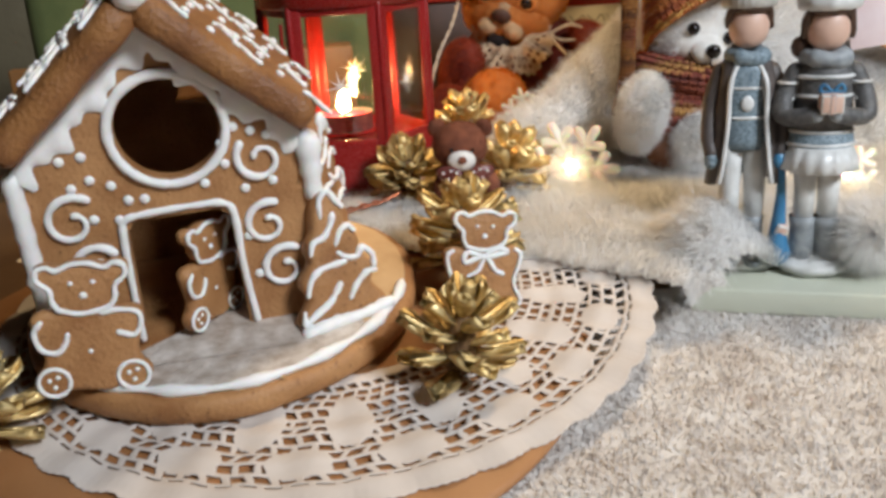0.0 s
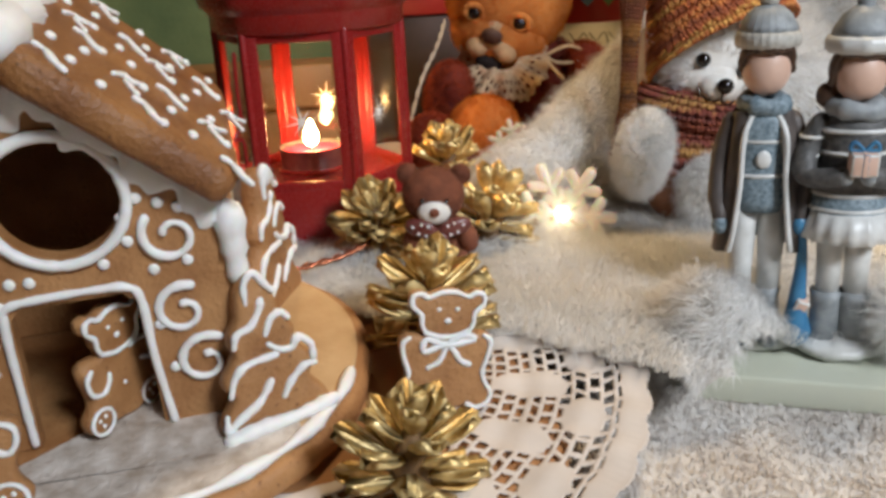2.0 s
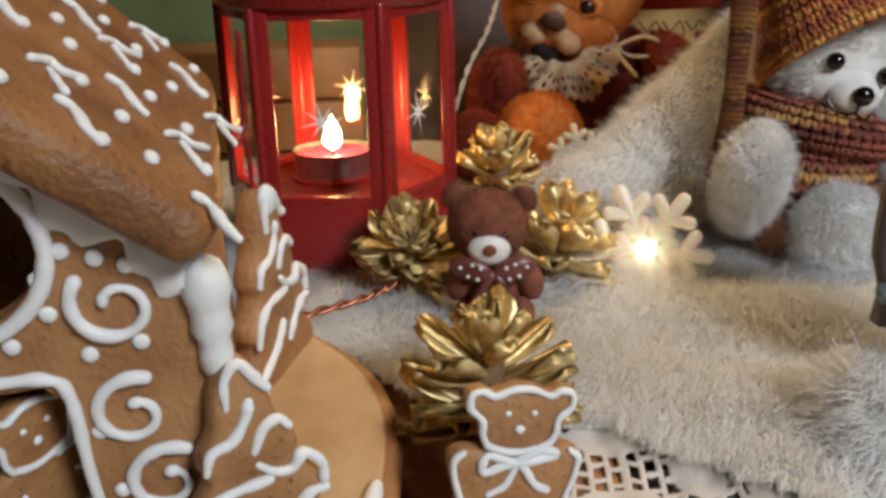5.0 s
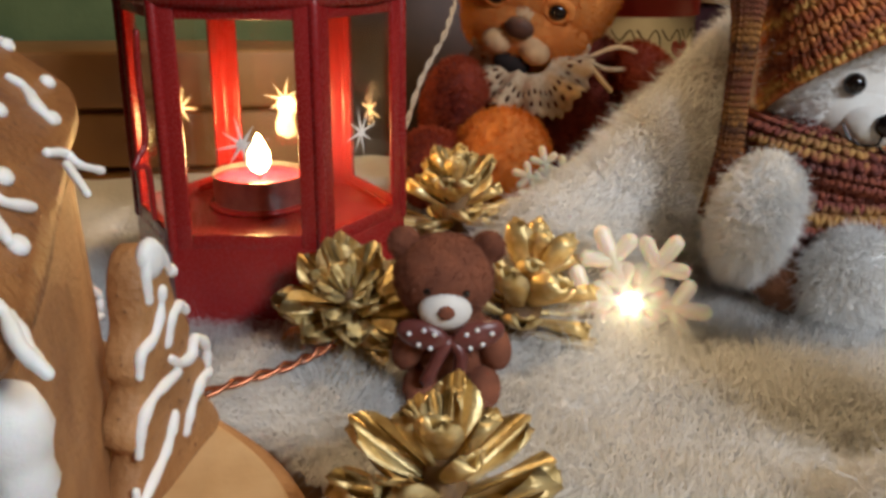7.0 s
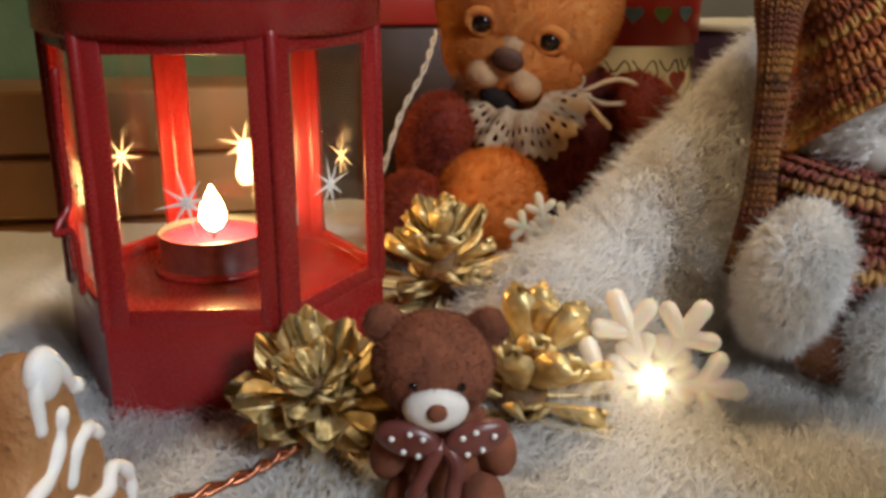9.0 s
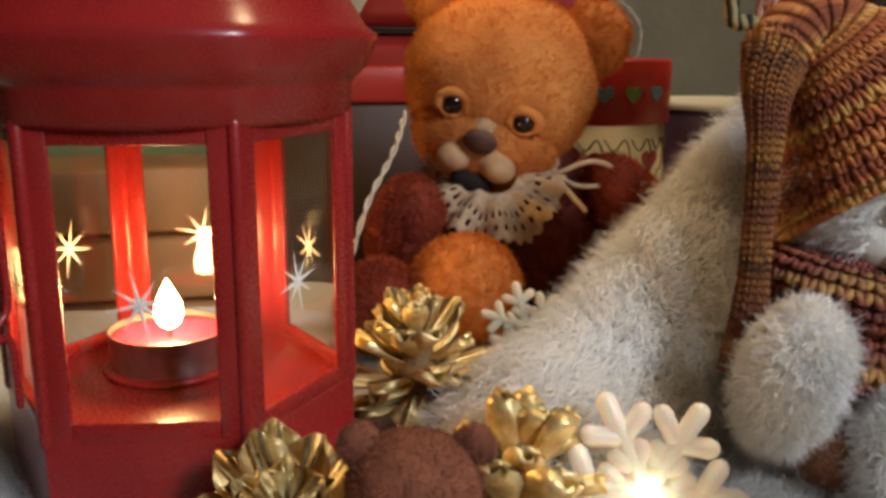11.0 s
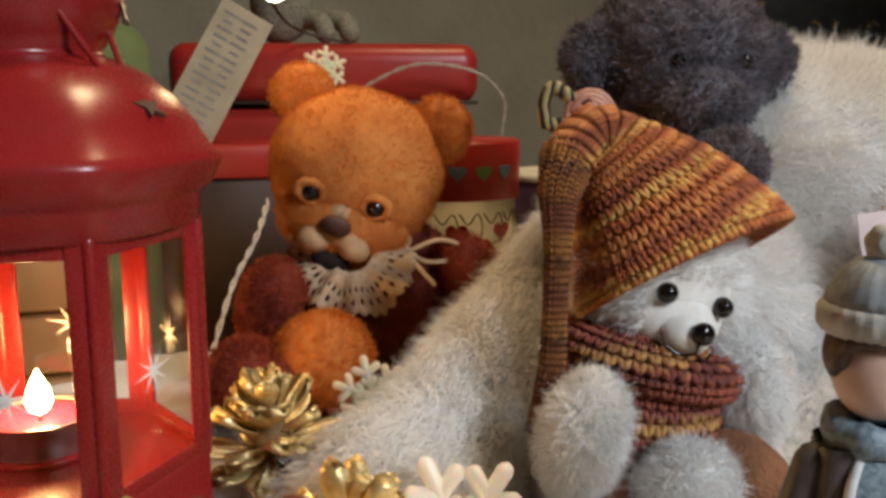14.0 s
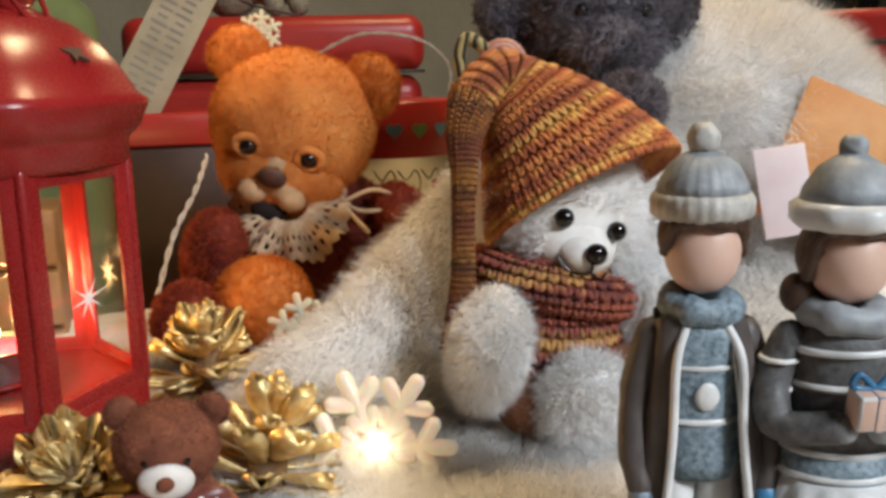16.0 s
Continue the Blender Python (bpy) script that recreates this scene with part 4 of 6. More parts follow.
def blanket_height(x, y):
    z = -0.007 + 0.006 * noise.noise(Vector((x * 14, y * 14, 1.7))) + 0.0025 * noise.noise(Vector((x * 40, y * 40, 4)))
    z += 0.010 * min(1.0, max(0.0, (y - 0.54) / 0.10))
    if x > 0.12:
        z -= 0.020 * min(1.0, (x - 0.12) / 0.05) * max(0.0, min(1.0, (0.62 - y) / 0.07))
    k = max(0.0, min(1.0, (0.57 - y) / 0.05)) * max(0.0, min(1.0, (x - 0.085) / 0.03))
    z += k * (-0.034 + 0.019 * max(0.0, min(1.0, (x - 0.135) / 0.02)) - z)
    z += 0.044 * math.exp(-((x - 0.163) / 0.030) ** 2 - ((y - 0.535) / 0.030) ** 2)
    # fold that climbs from behind the snowflake up between the two bears
    px, py, dx, dy = 0.085, 0.745, 0.125, 0.115
    ln = math.hypot(dx, dy)
    t = ((x - px) * dx + (y - py) * dy) / ln ** 2
    s = ((x - px) * dy - (y - py) * dx) / ln
    tt = max(-0.15, min(1.15, t))
    away = math.hypot(s, max(0.0, abs(t - 0.5) - 0.6) * ln)
    z += (0.050 + 0.085 * max(0, tt)) * math.exp(-(away / 0.036) ** 2) * (1 if t > -0.2 else math.exp(-((t + 0.2) / 0.2) ** 2))
    # rises towards the back, behind the white bear
    z += 0.10 * min(1.0, max(0.0, (x - 0.22) / 0.10)) * min(1.0, max(0.0, (y - 0.74) / 0.12))
    # lies over the doily
    if math.hypot(x + 0.07, y - 0.51) < 0.215:
        z = max(z, -0.012 + 0.1228 * (y - 0.46) - 0.22 * max(0.0, y - 0.555) + 0.003)
    return z


blanket = thing("fur_blanket", pose(0, 0, 0), "fluffy white fake fur blanket draped under the toys", "blanket")
bm = bmesh.new()
nx, ny = 130, 110
gv = []
for j in range(ny + 1):
    row = []
    for i in range(nx + 1):
        x, y = -0.30 + 0.85 * i / nx, 0.47 + 0.58 * j / ny
        row.append(bm.verts.new((x, y, blanket_height(x, y))))
    gv.append(row)


def blanket_covers(x, y):
    wob = 0.012 * noise.noise(Vector((x * 22, y * 22, 9)))
    if x < 0.0:
        return y > 0.60 + wob - 0.06 * max(0, (x + 0.05) / 0.05)
    if x < 0.20:
        return y > 0.533 + wob - 0.62 * max(0, min(0.07, x - 0.06)) + 0.9 * max(0, x - 0.158)
    return y > 0.53 + wob + 0.12 * min(0.2, x - 0.20)


for j in range(ny):
    for i in range(nx):
        c = (gv[j][i].co + gv[j + 1][i + 1].co) / 2
        if blanket_covers(c.x, c.y):
            bm.faces.new((gv[j][i], gv[j][i + 1], gv[j + 1][i + 1], gv[j + 1][i]))
bmesh.ops.delete(bm, geom=[v for v in bm.verts if not v.link_faces], context="VERTS")
skin = part("backing", bm, FUR_SKIN, blanket)


def near_fur(p):
    return (p[:, 1] < 0.9) & (p[:, 0] > -0.17) & (p[:, 0] < 0.42)


strands("fur", skin, 400000, 0.019, 0.00052, WHITE_FUR, blanket, comb=(-0.45, -0.6, -0.25), curl=0.22, seed=5, keep=near_fur, spread=0.42)

# plump white fur cushion behind
cushion = thing("fur_cushion", pose(0.41, 0.900, 0.02), "plump long-haired white fur cushion against the wall side", "cushion")
bm = bmesh.new()
ell(bm, (0, 0, 0.10), (0.145, 0.085, 0.105), (0, 12, 10), 36, 24, 0.012, 14)
ell(bm, (-0.13, -0.05, 0.06), (0.09, 0.06, 0.07), (0, 20, 0), 30, 20, 0.01, 18)
cb = part("body", bm, FUR_SKIN, cushion)
strands("fur", cb, 90000, 0.022, 0.0007, WHITE_FUR, cushion, comb=(0.1, -0.25, -0.15), curl=0.35, seed=8, spread=0.7)


# ---- toy bears ----
def bead(bm_c, r, name, parent, material=None, m=None, label=""):
    bm = bmesh.new()
    ell(bm, bm_c, r, u=20, v=14)
    return part(name, bm, material or BLACK_GLOSS, parent, label, m=m)


# large orange bear in a maroon coat of mohair
bear = thing("orange_bear", pose(0.088, 0.945, 0.0), "orange mohair teddy bear with maroon body and lace collar, sitting", "teddy bear")
HEAD = pose(0.001, -0.001, 0.149, 8, 14, -13)
bm = bmesh.new()
ell(bm, (0, 0, 0.006), (0.058, 0.052, 0.054), amp=0.003, freq=28, u=40, v=26)
ell(bm, (0, -0.018, -0.022), (0.045, 0.038, 0.032), amp=0.002, freq=30, u=32, v=20)
head = part("head", bm, ORANGE_FELT, bear, "orange mohair head", m=HEAD)
strands("fuzz", head, 30000, 0.0034, 0.0004, ORANGE_FUZZ, head, curl=0.6, seed=11, spread=0.9)
for sx in (-1, 1):
    bm = bmesh.new()
    ell(bm, (sx * 0.047, 0.008, 0.045), (0.021, 0.011, 0.021), (0, sx * 20, sx * -18), amp=0.001, freq=60)
    ear = part("ear", bm, ORANGE_FELT, bear, m=HEAD)
    strands("fuzz", ear, 5000, 0.0045, 0.0004, ORANGE_FUZZ, ear, curl=0.6, seed=12, spread=0.9)
bm = bmesh.new()
ell(bm, (0, -0.0440, -0.023), (0.0185, 0.0135, 0.0120), (-10, 0, 0))
for sx in (-1, 1):
    ell(bm, (sx * 0.0120, -0.0480, -0.0300), (0.0120, 0.0125, 0.0100), (0, sx * 24, sx * 14))
ell(bm, (0, -0.0440, -0.0150), (0.0120, 0.0105, 0.0140), (10, 0, 0))
ell(bm, (0, -0.0430, -0.0500), (0.0105, 0.0090, 0.0060), (-10, 0, 0))
muzzle = part("muzzle", bm, CREAM_FELT, bear, "cream felted muzzle running up between the eyes", m=HEAD)
blend = muzzle.modifiers.new("blend", "REMESH")
blend.mode, blend.voxel_size, blend.use_smooth_shade = "VOXEL", 0.0014, True
soften = muzzle.modifiers.new("soften", "SMOOTH")
soften.factor, soften.iterations = 0.6, 9
bm = bmesh.new()
ell(bm, (0, -0.0585, -0.0165), (0.0098, 0.0058, 0.0078), (24, 0, 0))
part("nose", bm, NOSE_FELT, bear, m=HEAD)
bm = bmesh.new()
ell(bm, (0, -0.0490, -0.0425), (0.0122, 0.0078, 0.0078))
part("mouth", bm, surface("black_mouth_felt", (0.008, 0.004, 0.003), (0.018, 0.008, 0.006), 200, 0.9, bump=0.3), bear, "dark open mouth", m=HEAD)
for sx in (-1, 1):
    bead((sx * 0.0205, -0.0475, -0.002), 0.0062, "eye", bear, m=HEAD, label="glossy black eye")
    bm = bmesh.new()
    tube(bm, spline([(sx * 0.0205 + 0.0085 * math.cos(a), -0.0505 + 0.002 * abs(math.cos(a)), -0.002 + 0.0068 * math.sin(a)) for a in (-0.3, 0.4, 1.2, 1.9, 2.7, 3.4)], 4), 0.0030, 8)
    part("eyelid", bm, ORANGE_FELT, bear, m=HEAD)
    bm = bmesh.new()
    tube(bm, spline([(sx * 0.0205 + 0.008 * math.cos(a), -0.0495, -0.002 - 0.0066 * math.sin(a)) for a in (0.2, 0.9, 1.57, 2.2, 2.9)], 4), 0.0013, 8)
    part("lower_lid", bm, ORANGE_FELT, bear, m=HEAD)
bm = bmesh.new()
ell(bm, (0.012, 0.012, 0.062), (0.066, 0.050, 0.062), amp=0.004, freq=25, u=36, v=24)
torso = part("body", bm, MAROON_FELT, bear, "dark maroon mohair body")
strands("fuzz", torso, 22000, 0.006, 0.0005, surface("maroon_fuzz", (0.14, 0.018, 0.01), (0.24, 0.04, 0.02), 60, 0.9, bump=0, island=0.25), torso, curl=0.6, seed=13, spread=0.9)
for name, c, r, rot, felt, fuzz, lab in (("arm", (-0.058, -0.032, 0.070), (0.021, 0.024, 0.040), (38, 12, 0), MAROON_FELT, RUST_FUZZ, "rust red mohair arm"), ("arm", (0.082, -0.018, 0.078), (0.022, 0.022, 0.042), (20, -34, 0), MAROON_FELT, RUST_FUZZ, "rust red mohair arm"), ("leg", (-0.052, -0.07, 0.034), (0.026, 0.040, 0.026), (0, 0, -10), MAROON_FELT, RUST_FUZZ, "rust red mohair leg"), ("foot", (-0.028, -0.080, 0.047), (0.030, 0.026, 0.031), (10, 0, 0), ORANGE_FELT, ORANGE_FUZZ, "round orange foot"), ("foot", (-0.074, -0.085, 0.040), (0.022, 0.022, 0.024), (10, 0, 0), MAROON_FELT, RUST_FUZZ, "round rust red foot"), ("leg", (0.072, -0.055, 0.03), (0.030, 0.048, 0.028), (0, 0, 24), MAROON_FELT, RUST_FUZZ, "rust red mohair leg")):
    bm = bmesh.new()
    ell(bm, c, r, rot, amp=0.002, freq=45, u=28, v=18)
    limb = part(name, bm, felt, bear, lab)
    strands("fuzz", limb, 9000, 0.0048, 0.00045, fuzz, limb, curl=0.6, seed=14, spread=0.9)


def ruffle(r0, r1, waves, drop, n=220, rings=8):
    """A gathered lace frill with openwork and a scalloped rim."""
    bm = bmesh.new()
    rows = []
    for i in range(rings + 1):
        t = i / rings
        row = []
        for j in range(n):
            a = 2 * math.pi * j / n
            r = r0 + (r1 - r0) * t + 0.0014 * t * math.sin(a * waves * 4)
            z = -drop * t + 0.0075 * t * math.sin(a * waves + 0.7 * math.sin(a * 3))
            row.append(bm.verts.new((r * math.cos(a), r * math.sin(a), z)))
        rows.append(row)
    for i in range(rings):
        for j in range(n):
            if i == 3 and j % 5 in (0, 1) or i == 5 and (j + 2) % 6 in (0, 1):
                continue
            bm.faces.new((rows[i][j], rows[i][(j + 1) % n], rows[i + 1][(j + 1) % n], rows[i + 1][j]))
    return bm


collar = part("lace_collar", ruffle(0.013, 0.041, 9, 0.010), LACE, bear, "gathered ecru lace collar", m=pose(-0.007, -0.042, 0.106, 56, 10, -12))
cm = collar.modifiers.new("thickness", "SOLIDIFY")
cm.thickness = 0.0006
bm = bmesh.new()
for q in ([(0.03, -0.035, 0.104), (0.050, -0.04, 0.112), (0.066, -0.035, 0.106), (0.060, -0.035, 0.098), (0.042, -0.04, 0.098), (0.03, -0.035, 0.104)], [(0.03, -0.035, 0.104), (0.037, -0.045, 0.094), (0.045, -0.05, 0.085)]):
    tube(bm, spline(q, 6), 0.0016, 6)
part("ribbon", bm, LACE, bear, "ecru ribbon bow")

# small brown felt bear with a spotted bow
mini = thing("small_brown_bear", pose(0.020, 0.630, 0.006), "tiny brown felt bear with white muzzle and spotted satin bow", "toy bear")
MH = pose(-0.003, 0, 0.049, 4, 4, 2)
bm = bmesh.new()
ell(bm, (0, 0, 0), (0.0195, 0.0175, 0.0175), u=28, v=18, amp=0.0006, freq=90)
mh = part("head", bm, BROWN_FELT, mini, m=MH)
MINI_FUZZ = surface("brown_fuzz", (0.15, 0.045, 0.022), (0.27, 0.09, 0.042), 120, 0.9, bump=0, island=0.2)
strands("fuzz", mh, 9000, 0.0016, 0.00022, MINI_FUZZ, mh, curl=0.7, seed=21, spread=1.0)
for sx in (-1, 1):
    bm = bmesh.new()
    ell(bm, (sx * 0.0165, 0.003, 0.0125), (0.0065, 0.004, 0.0065), (0, 0, sx * -15), 16, 10)
    me_ = part("ear", bm, BROWN_FELT, mini, m=MH)
    strands("fuzz", me_, 1500, 0.0015, 0.00022, MINI_FUZZ, me_, curl=0.7, seed=22, spread=1.0)
    bead((sx * 0.0072, -0.0155, 0.001), 0.0017, "eye", mini, m=MH)
bm = bmesh.new()
ell(bm, (0, -0.0155, -0.0065), (0.0102, 0.0058, 0.0080), (8, 0, 0), 20, 14)
part("muzzle", bm, WHITE_FELT, mini, "white felt muzzle", m=MH)
bm = bmesh.new()
ell(bm, (0, -0.0212, -0.0048), (0.0032, 0.0022, 0.0028), u=14, v=10)
part("nose", bm, BROWN_FELT, mini, m=MH)
bm = bmesh.new()
ell(bm, (0, 0.002, 0.019), (0.0175, 0.014, 0.019), u=24, v=16)
mb = part("body", bm, BROWN_FELT, mini)
strands("fuzz", mb, 6000, 0.0016, 0.00022, MINI_FUZZ, mb, curl=0.7, seed=23, spread=1.0)
for sx in (-1, 1):
    for nm, c, r in (("arm", (sx * 0.017, -0.006, 0.022), (0.0065, 0.0075, 0.011)), ("leg", (sx * 0.012, -0.010, 0.007), (0.0075, 0.011, 0.0075))):
        bm = bmesh.new()
        ell(bm, c, r, (20, sx * -15, 0), 18, 12)
        part(nm, bm, BROWN_FELT, mini)
BOW = pose(-0.001, -0.0175, 0.031)
for sx in (-1, 1):
    bm = bmesh.new()
    ell(bm, (sx * 0.0105, 0, 0.0015), (0.0105, 0.0035, 0.0058), (0, sx * -14, sx * 8), 18, 12)
    loop = part("bow_loop", bm, SATIN, mini, "maroon satin loop", m=BOW)
    bm = bmesh.new()
    for dx, dz in ((0.006, 0.003), (0.012, -0.001), (0.0155, 0.0035), (0.010, 0.0048), (0.0075, -0.0025)):
        ell(bm, (sx * dx, -0.0034, dz), (0.0010, 0.0005, 0.0010), u=8, v=6)
    part("spots", bm, ICING, loop, "white dots")
    bm = bmesh.new()
    tube(bm, spline([(0, 0, 0), (sx * 0.004, -0.002, -0.006), (sx * 0.006 - 0.003, -0.003, -0.016)], 5), [0.0014] + [0.0026] * 9 + [0.0028], 8)
    part("bow_tail", bm, SATIN, mini, m=BOW)

# white bear with a knitted hat and jumper
wb = thing("white_bear", pose(0.200, 0.745, 0.012), "white mohair bear in rust and yellow knitted hat and jumper", "teddy bear")


def knit(bm, ring, rows, cols, r=0.0016):
    """Stitches in Vs over a surface: ring(t, a) gives the place and the outward way."""
    for i in range(rows):
        for j in range(cols):
            t, a = (i + 0.5) / rows, 2 * math.pi * (j + 0.5) / cols
            p, n = ring(t, a)
            px, _ = ring(t, a + 2 * math.pi / cols)
            pt, _ = ring(min(1.0, t + 1.0 / rows), a)
            ex, ey = px - p, pt - p
            if ex.length < 0.0006 or ey.length < 0.0003:
                continue
            for s in (-1, 1):
                c = p + ex * 0.24 * s
                d = (ey * 0.62 + ex * 0.22 * s)
                ln = d.length
                d.normalize()
                w = n.cross(d).normalized()
                m = Matrix((d, w, n)).transposed().to_4x4()
                m.translation = c + n * 0.0004
                rr = min(0.30 * ex.length, r)
                bmesh.ops.create_icosphere(bm, subdivisions=1, radius=1, matrix=m @ Matrix.Diagonal((ln * 0.98, rr, rr * 0.9, 1)))


def tubular(path, radii):
    """ring(t, a) of a bent tube through the path with these radii."""
    pts = spline(path, 10)
    rs = [v.x for v in spline([(r, 0, 0) for r in radii], 10)]

    def ring(t, a):
        f = t * (len(pts) - 1.001)
        i = int(f)
        c = pts[i].lerp(pts[i + 1], f - i)
        d = (pts[min(i + 2, len(pts) - 1)] - pts[max(i - 1, 0)]).normalized()
        ref = Vector((0, 1, 0)) if abs(d.y) < 0.9 else Vector((1, 0, 0))
        x = ref.cross(d).normalized()
        y = d.cross(x)
        r = rs[i] + (rs[i + 1] - rs[i]) * (f - i)
        n = x * math.cos(a) + y * math.sin(a)
        return c + n * r, n

    return ring


def solid(ring, nt=24, na=36, inset=0.0008, cap=True):
    bm = bmesh.new()
    rows = []
    for i in range(nt + 1):
        row = []
        for j in range(na):
            p, n = ring(i / nt, 2 * math.pi * j / na)
            row.append(bm.verts.new(p - n * inset))
        rows.append(row)
    for i in range(nt):
        for j in range(na):
            bm.faces.new((rows[i][j], rows[i][(j + 1) % na], rows[i + 1][(j + 1) % na], rows[i + 1][j]))
    if cap:
        bm.faces.new(list(reversed(rows[0])))
    bm.faces.new(rows[-1])
    bmesh.ops.recalc_face_normals(bm, faces=bm.faces)
    return bm


WH = pose(0.017, 0, 0.103, 6, 17, 4)
bm = bmesh.new()
ell(bm, (0, 0.002, 0.002), (0.043, 0.038, 0.038), u=32, v=20, amp=0.002, freq=40)
ell(bm, (0, -0.020, -0.010), (0.026, 0.020, 0.020), u=24, v=16)
wh = part("head", bm, WHITE_FELT, wb, "white mohair head", m=WH)


def cheeks(p):
    return (p[:, 1] > -0.022) | (abs(p[:, 0]) > 0.019) | (p[:, 2] < -0.022) | (p[:, 2] > 0.012)


strands("fur", wh, 14000, 0.010, 0.0005, WHITE_FUR, wh, comb=(0, 0.3, -0.3), curl=0.4, seed=31, keep=cheeks, spread=0.6)
bm = bmesh.new()
ell(bm, (0.0, -0.035, -0.013), (0.0135, 0.013, 0.0105), (-8, 0, 0), 24, 16)
part("muzzle", bm, WHITE_FELT, wb, "smooth white felted muzzle", m=WH)
bm = bmesh.new()
ell(bm, (0.001, -0.0485, -0.0085), (0.0058, 0.0046, 0.0054), u=20, v=14)
part("nose", bm, BLACK_GLOSS, wb, "black felt nose", m=WH)
bm = bmesh.new()
tube(bm, spline([(0.001, -0.0486, -0.014), (0.001, -0.0482, -0.018), (-0.006, -0.0465, -0.0205), (-0.012, -0.0435, -0.018), (-0.0145, -0.041, -0.0145)], 4), 0.0007, 6)
tube(bm, spline([(0.001, -0.0482, -0.018), (0.008, -0.0465, -0.0205), (0.0125, -0.0435, -0.0175)], 4), 0.0007, 6)
part("mouth", bm, BLACK_GLOSS, wb, "stitched black smile", m=WH)
for sx in (-1, 1):
    bead((sx * 0.0150, -0.0350, 0.003), 0.0050, "eye", wb, m=WH, label="glossy black eye")

hat_ring = tubular([(0.026, -0.010, 0.110), (0.021, -0.004, 0.122), (0.010, 0.003, 0.143), (-0.004, 0.010, 0.163), (-0.016, 0.012, 0.172), (-0.030, 0.004, 0.160)], [0.055, 0.052, 0.041, 0.026, 0.016, 0.014])
hat = part("hat", solid(hat_ring, 40, 48, cap=False), KNIT, wb, "long knitted stocking hat in rust and yellow yarn")
bm = bmesh.new()
knit(bm, hat_ring, 19, 54, 0.0031)
part("stitches", bm, KNIT, hat)
tail_ring = tubular([(-0.027, 0.008, 0.165), (-0.037, -0.006, 0.150), (-0.040, -0.014, 0.130), (-0.042, -0.018, 0.100), (-0.044, -0.022, 0.072), (-0.050, -0.028, 0.040)], [0.0135, 0.0090, 0.0060, 0.0050, 0.0056, 0.0070])
tail_o = part("hat_tail", solid(tail_ring, 30, 20), KNIT_TAIL, wb, "knitted tail of the hat hanging down")
bm = bmesh.new()
knit(bm, tail_ring, 46, 14, 0.0018)
part("stitches", bm, KNIT_TAIL, tail_o)
body_ring = tubular([(0.006, 0.004, 0.002), (0.006, 0.0, 0.030), (0.008, -0.002, 0.058), (0.010, -0.004, 0.076), (0.012, -0.004, 0.088)], [0.030, 0.043, 0.040, 0.032, 0.028])
jump = part("jumper", solid(body_ring, 24, 40), KNIT_BODY, wb, "knitted rust jumper with a thick rolled collar")
bm = bmesh.new()
knit(bm, body_ring, 17, 46, 0.0027)
part("stitches", bm, KNIT_BODY, jump)


def collar_ring(t, a):
    b = 2 * math.pi * t
    r0, r1 = 0.036, 0.0105
    n = Vector((math.cos(a) * math.cos(b), math.sin(a) * math.cos(b), math.sin(b)))
    c = Vector((0.011 + r0 * math.cos(a), -0.004 + r0 * math.sin(a), 0.068 - 0.009 * math.cos(a)))
    return c + n * r1, n


cr = part("collar", solid(collar_ring, 20, 44), KNIT_BODY, wb)
bm = bmesh.new()
knit(bm, collar_ring, 12, 44, 0.0026)
part("stitches", bm, KNIT_BODY, cr)
BROWN_MOHAIR = surface("rust_brown_mohair", (0.16, 0.06, 0.03), (0.30, 0.13, 0.06), 70, 0.9, bump=0.8, bscale=500, depth=0.003)
for name, c, r, rot in (("arm", (-0.038, -0.048, 0.047), (0.0155, 0.015, 0.029), (14, 6, 0)), ("foot", (0.010, -0.052, 0.016), (0.022, 0.018, 0.024), (20, -14, 0)), ("arm", (0.056, -0.020, 0.052), (0.016, 0.018, 0.030), (14, -14, 0)), ("leg", (-0.010, -0.030, 0.012), (0.020, 0.028, 0.018), (0, 0, -20)), ("leg", (0.040, -0.036, 0.018), (0.022, 0.036, 0.020), (0, 0, 20))):
    bm = bmesh.new()
    ell(bm, c, r, rot, 26, 16, 0.002, 50)
    if name == "leg":
        part(name, bm, BROWN_MOHAIR, wb, "rust brown mohair leg")
        continue
    limb = part(name, bm, WHITE_FELT, wb, "white long-haired mohair " + name)
    strands("fur", limb, 14000, 0.0095, 0.0005, WHITE_FUR, limb, comb=(0, 0, -0.4), curl=0.45, seed=33, spread=0.6)

# dark grey curly bear with a rose
gb = thing("grey_bear", pose(0.272, 0.850, 0.075) @ Matrix.Scale(0.90, 4), "dark grey curly mohair bear with a pink rose at the neck", "teddy bear")
bm = bmesh.new()
ell(bm, (0, 0, 0.165), (0.060, 0.052, 0.056), (0, 10, 0), 36, 24, 0.004, 35)
ell(bm, (-0.004, -0.038, 0.145), (0.030, 0.026, 0.024), (0, 0, 0), 24, 16, 0.002, 50)
gh = part("head", bm, GREY_FELT, gb)
strands("curly_nap", gh, 22000, 0.0075, 0.0009, GREY_FUZZ, gh, curl=1.3, seed=41, spread=1.2)
for sx in (-1, 1):
    bm = bmesh.new()
    ell(bm, (sx * 0.056, -0.005, 0.165), (0.022, 0.014, 0.026), (0, sx * 20, 0), 24, 16, 0.002, 50)
    ge = part("ear", bm, GREY_FELT, gb)
    strands("curly_nap", ge, 5000, 0.0075, 0.0009, GREY_FUZZ, ge, curl=1.3, seed=42, spread=1.2)
    bead((sx * 0.022, -0.047, 0.166), 0.0055, "eye", gb)
bm = bmesh.new()
ell(bm, (0, 0, 0.06), (0.055, 0.045, 0.065), (0, 0, 0), 30, 20, 0.004, 30)
gbb = part("body", bm, GREY_FELT, gb)
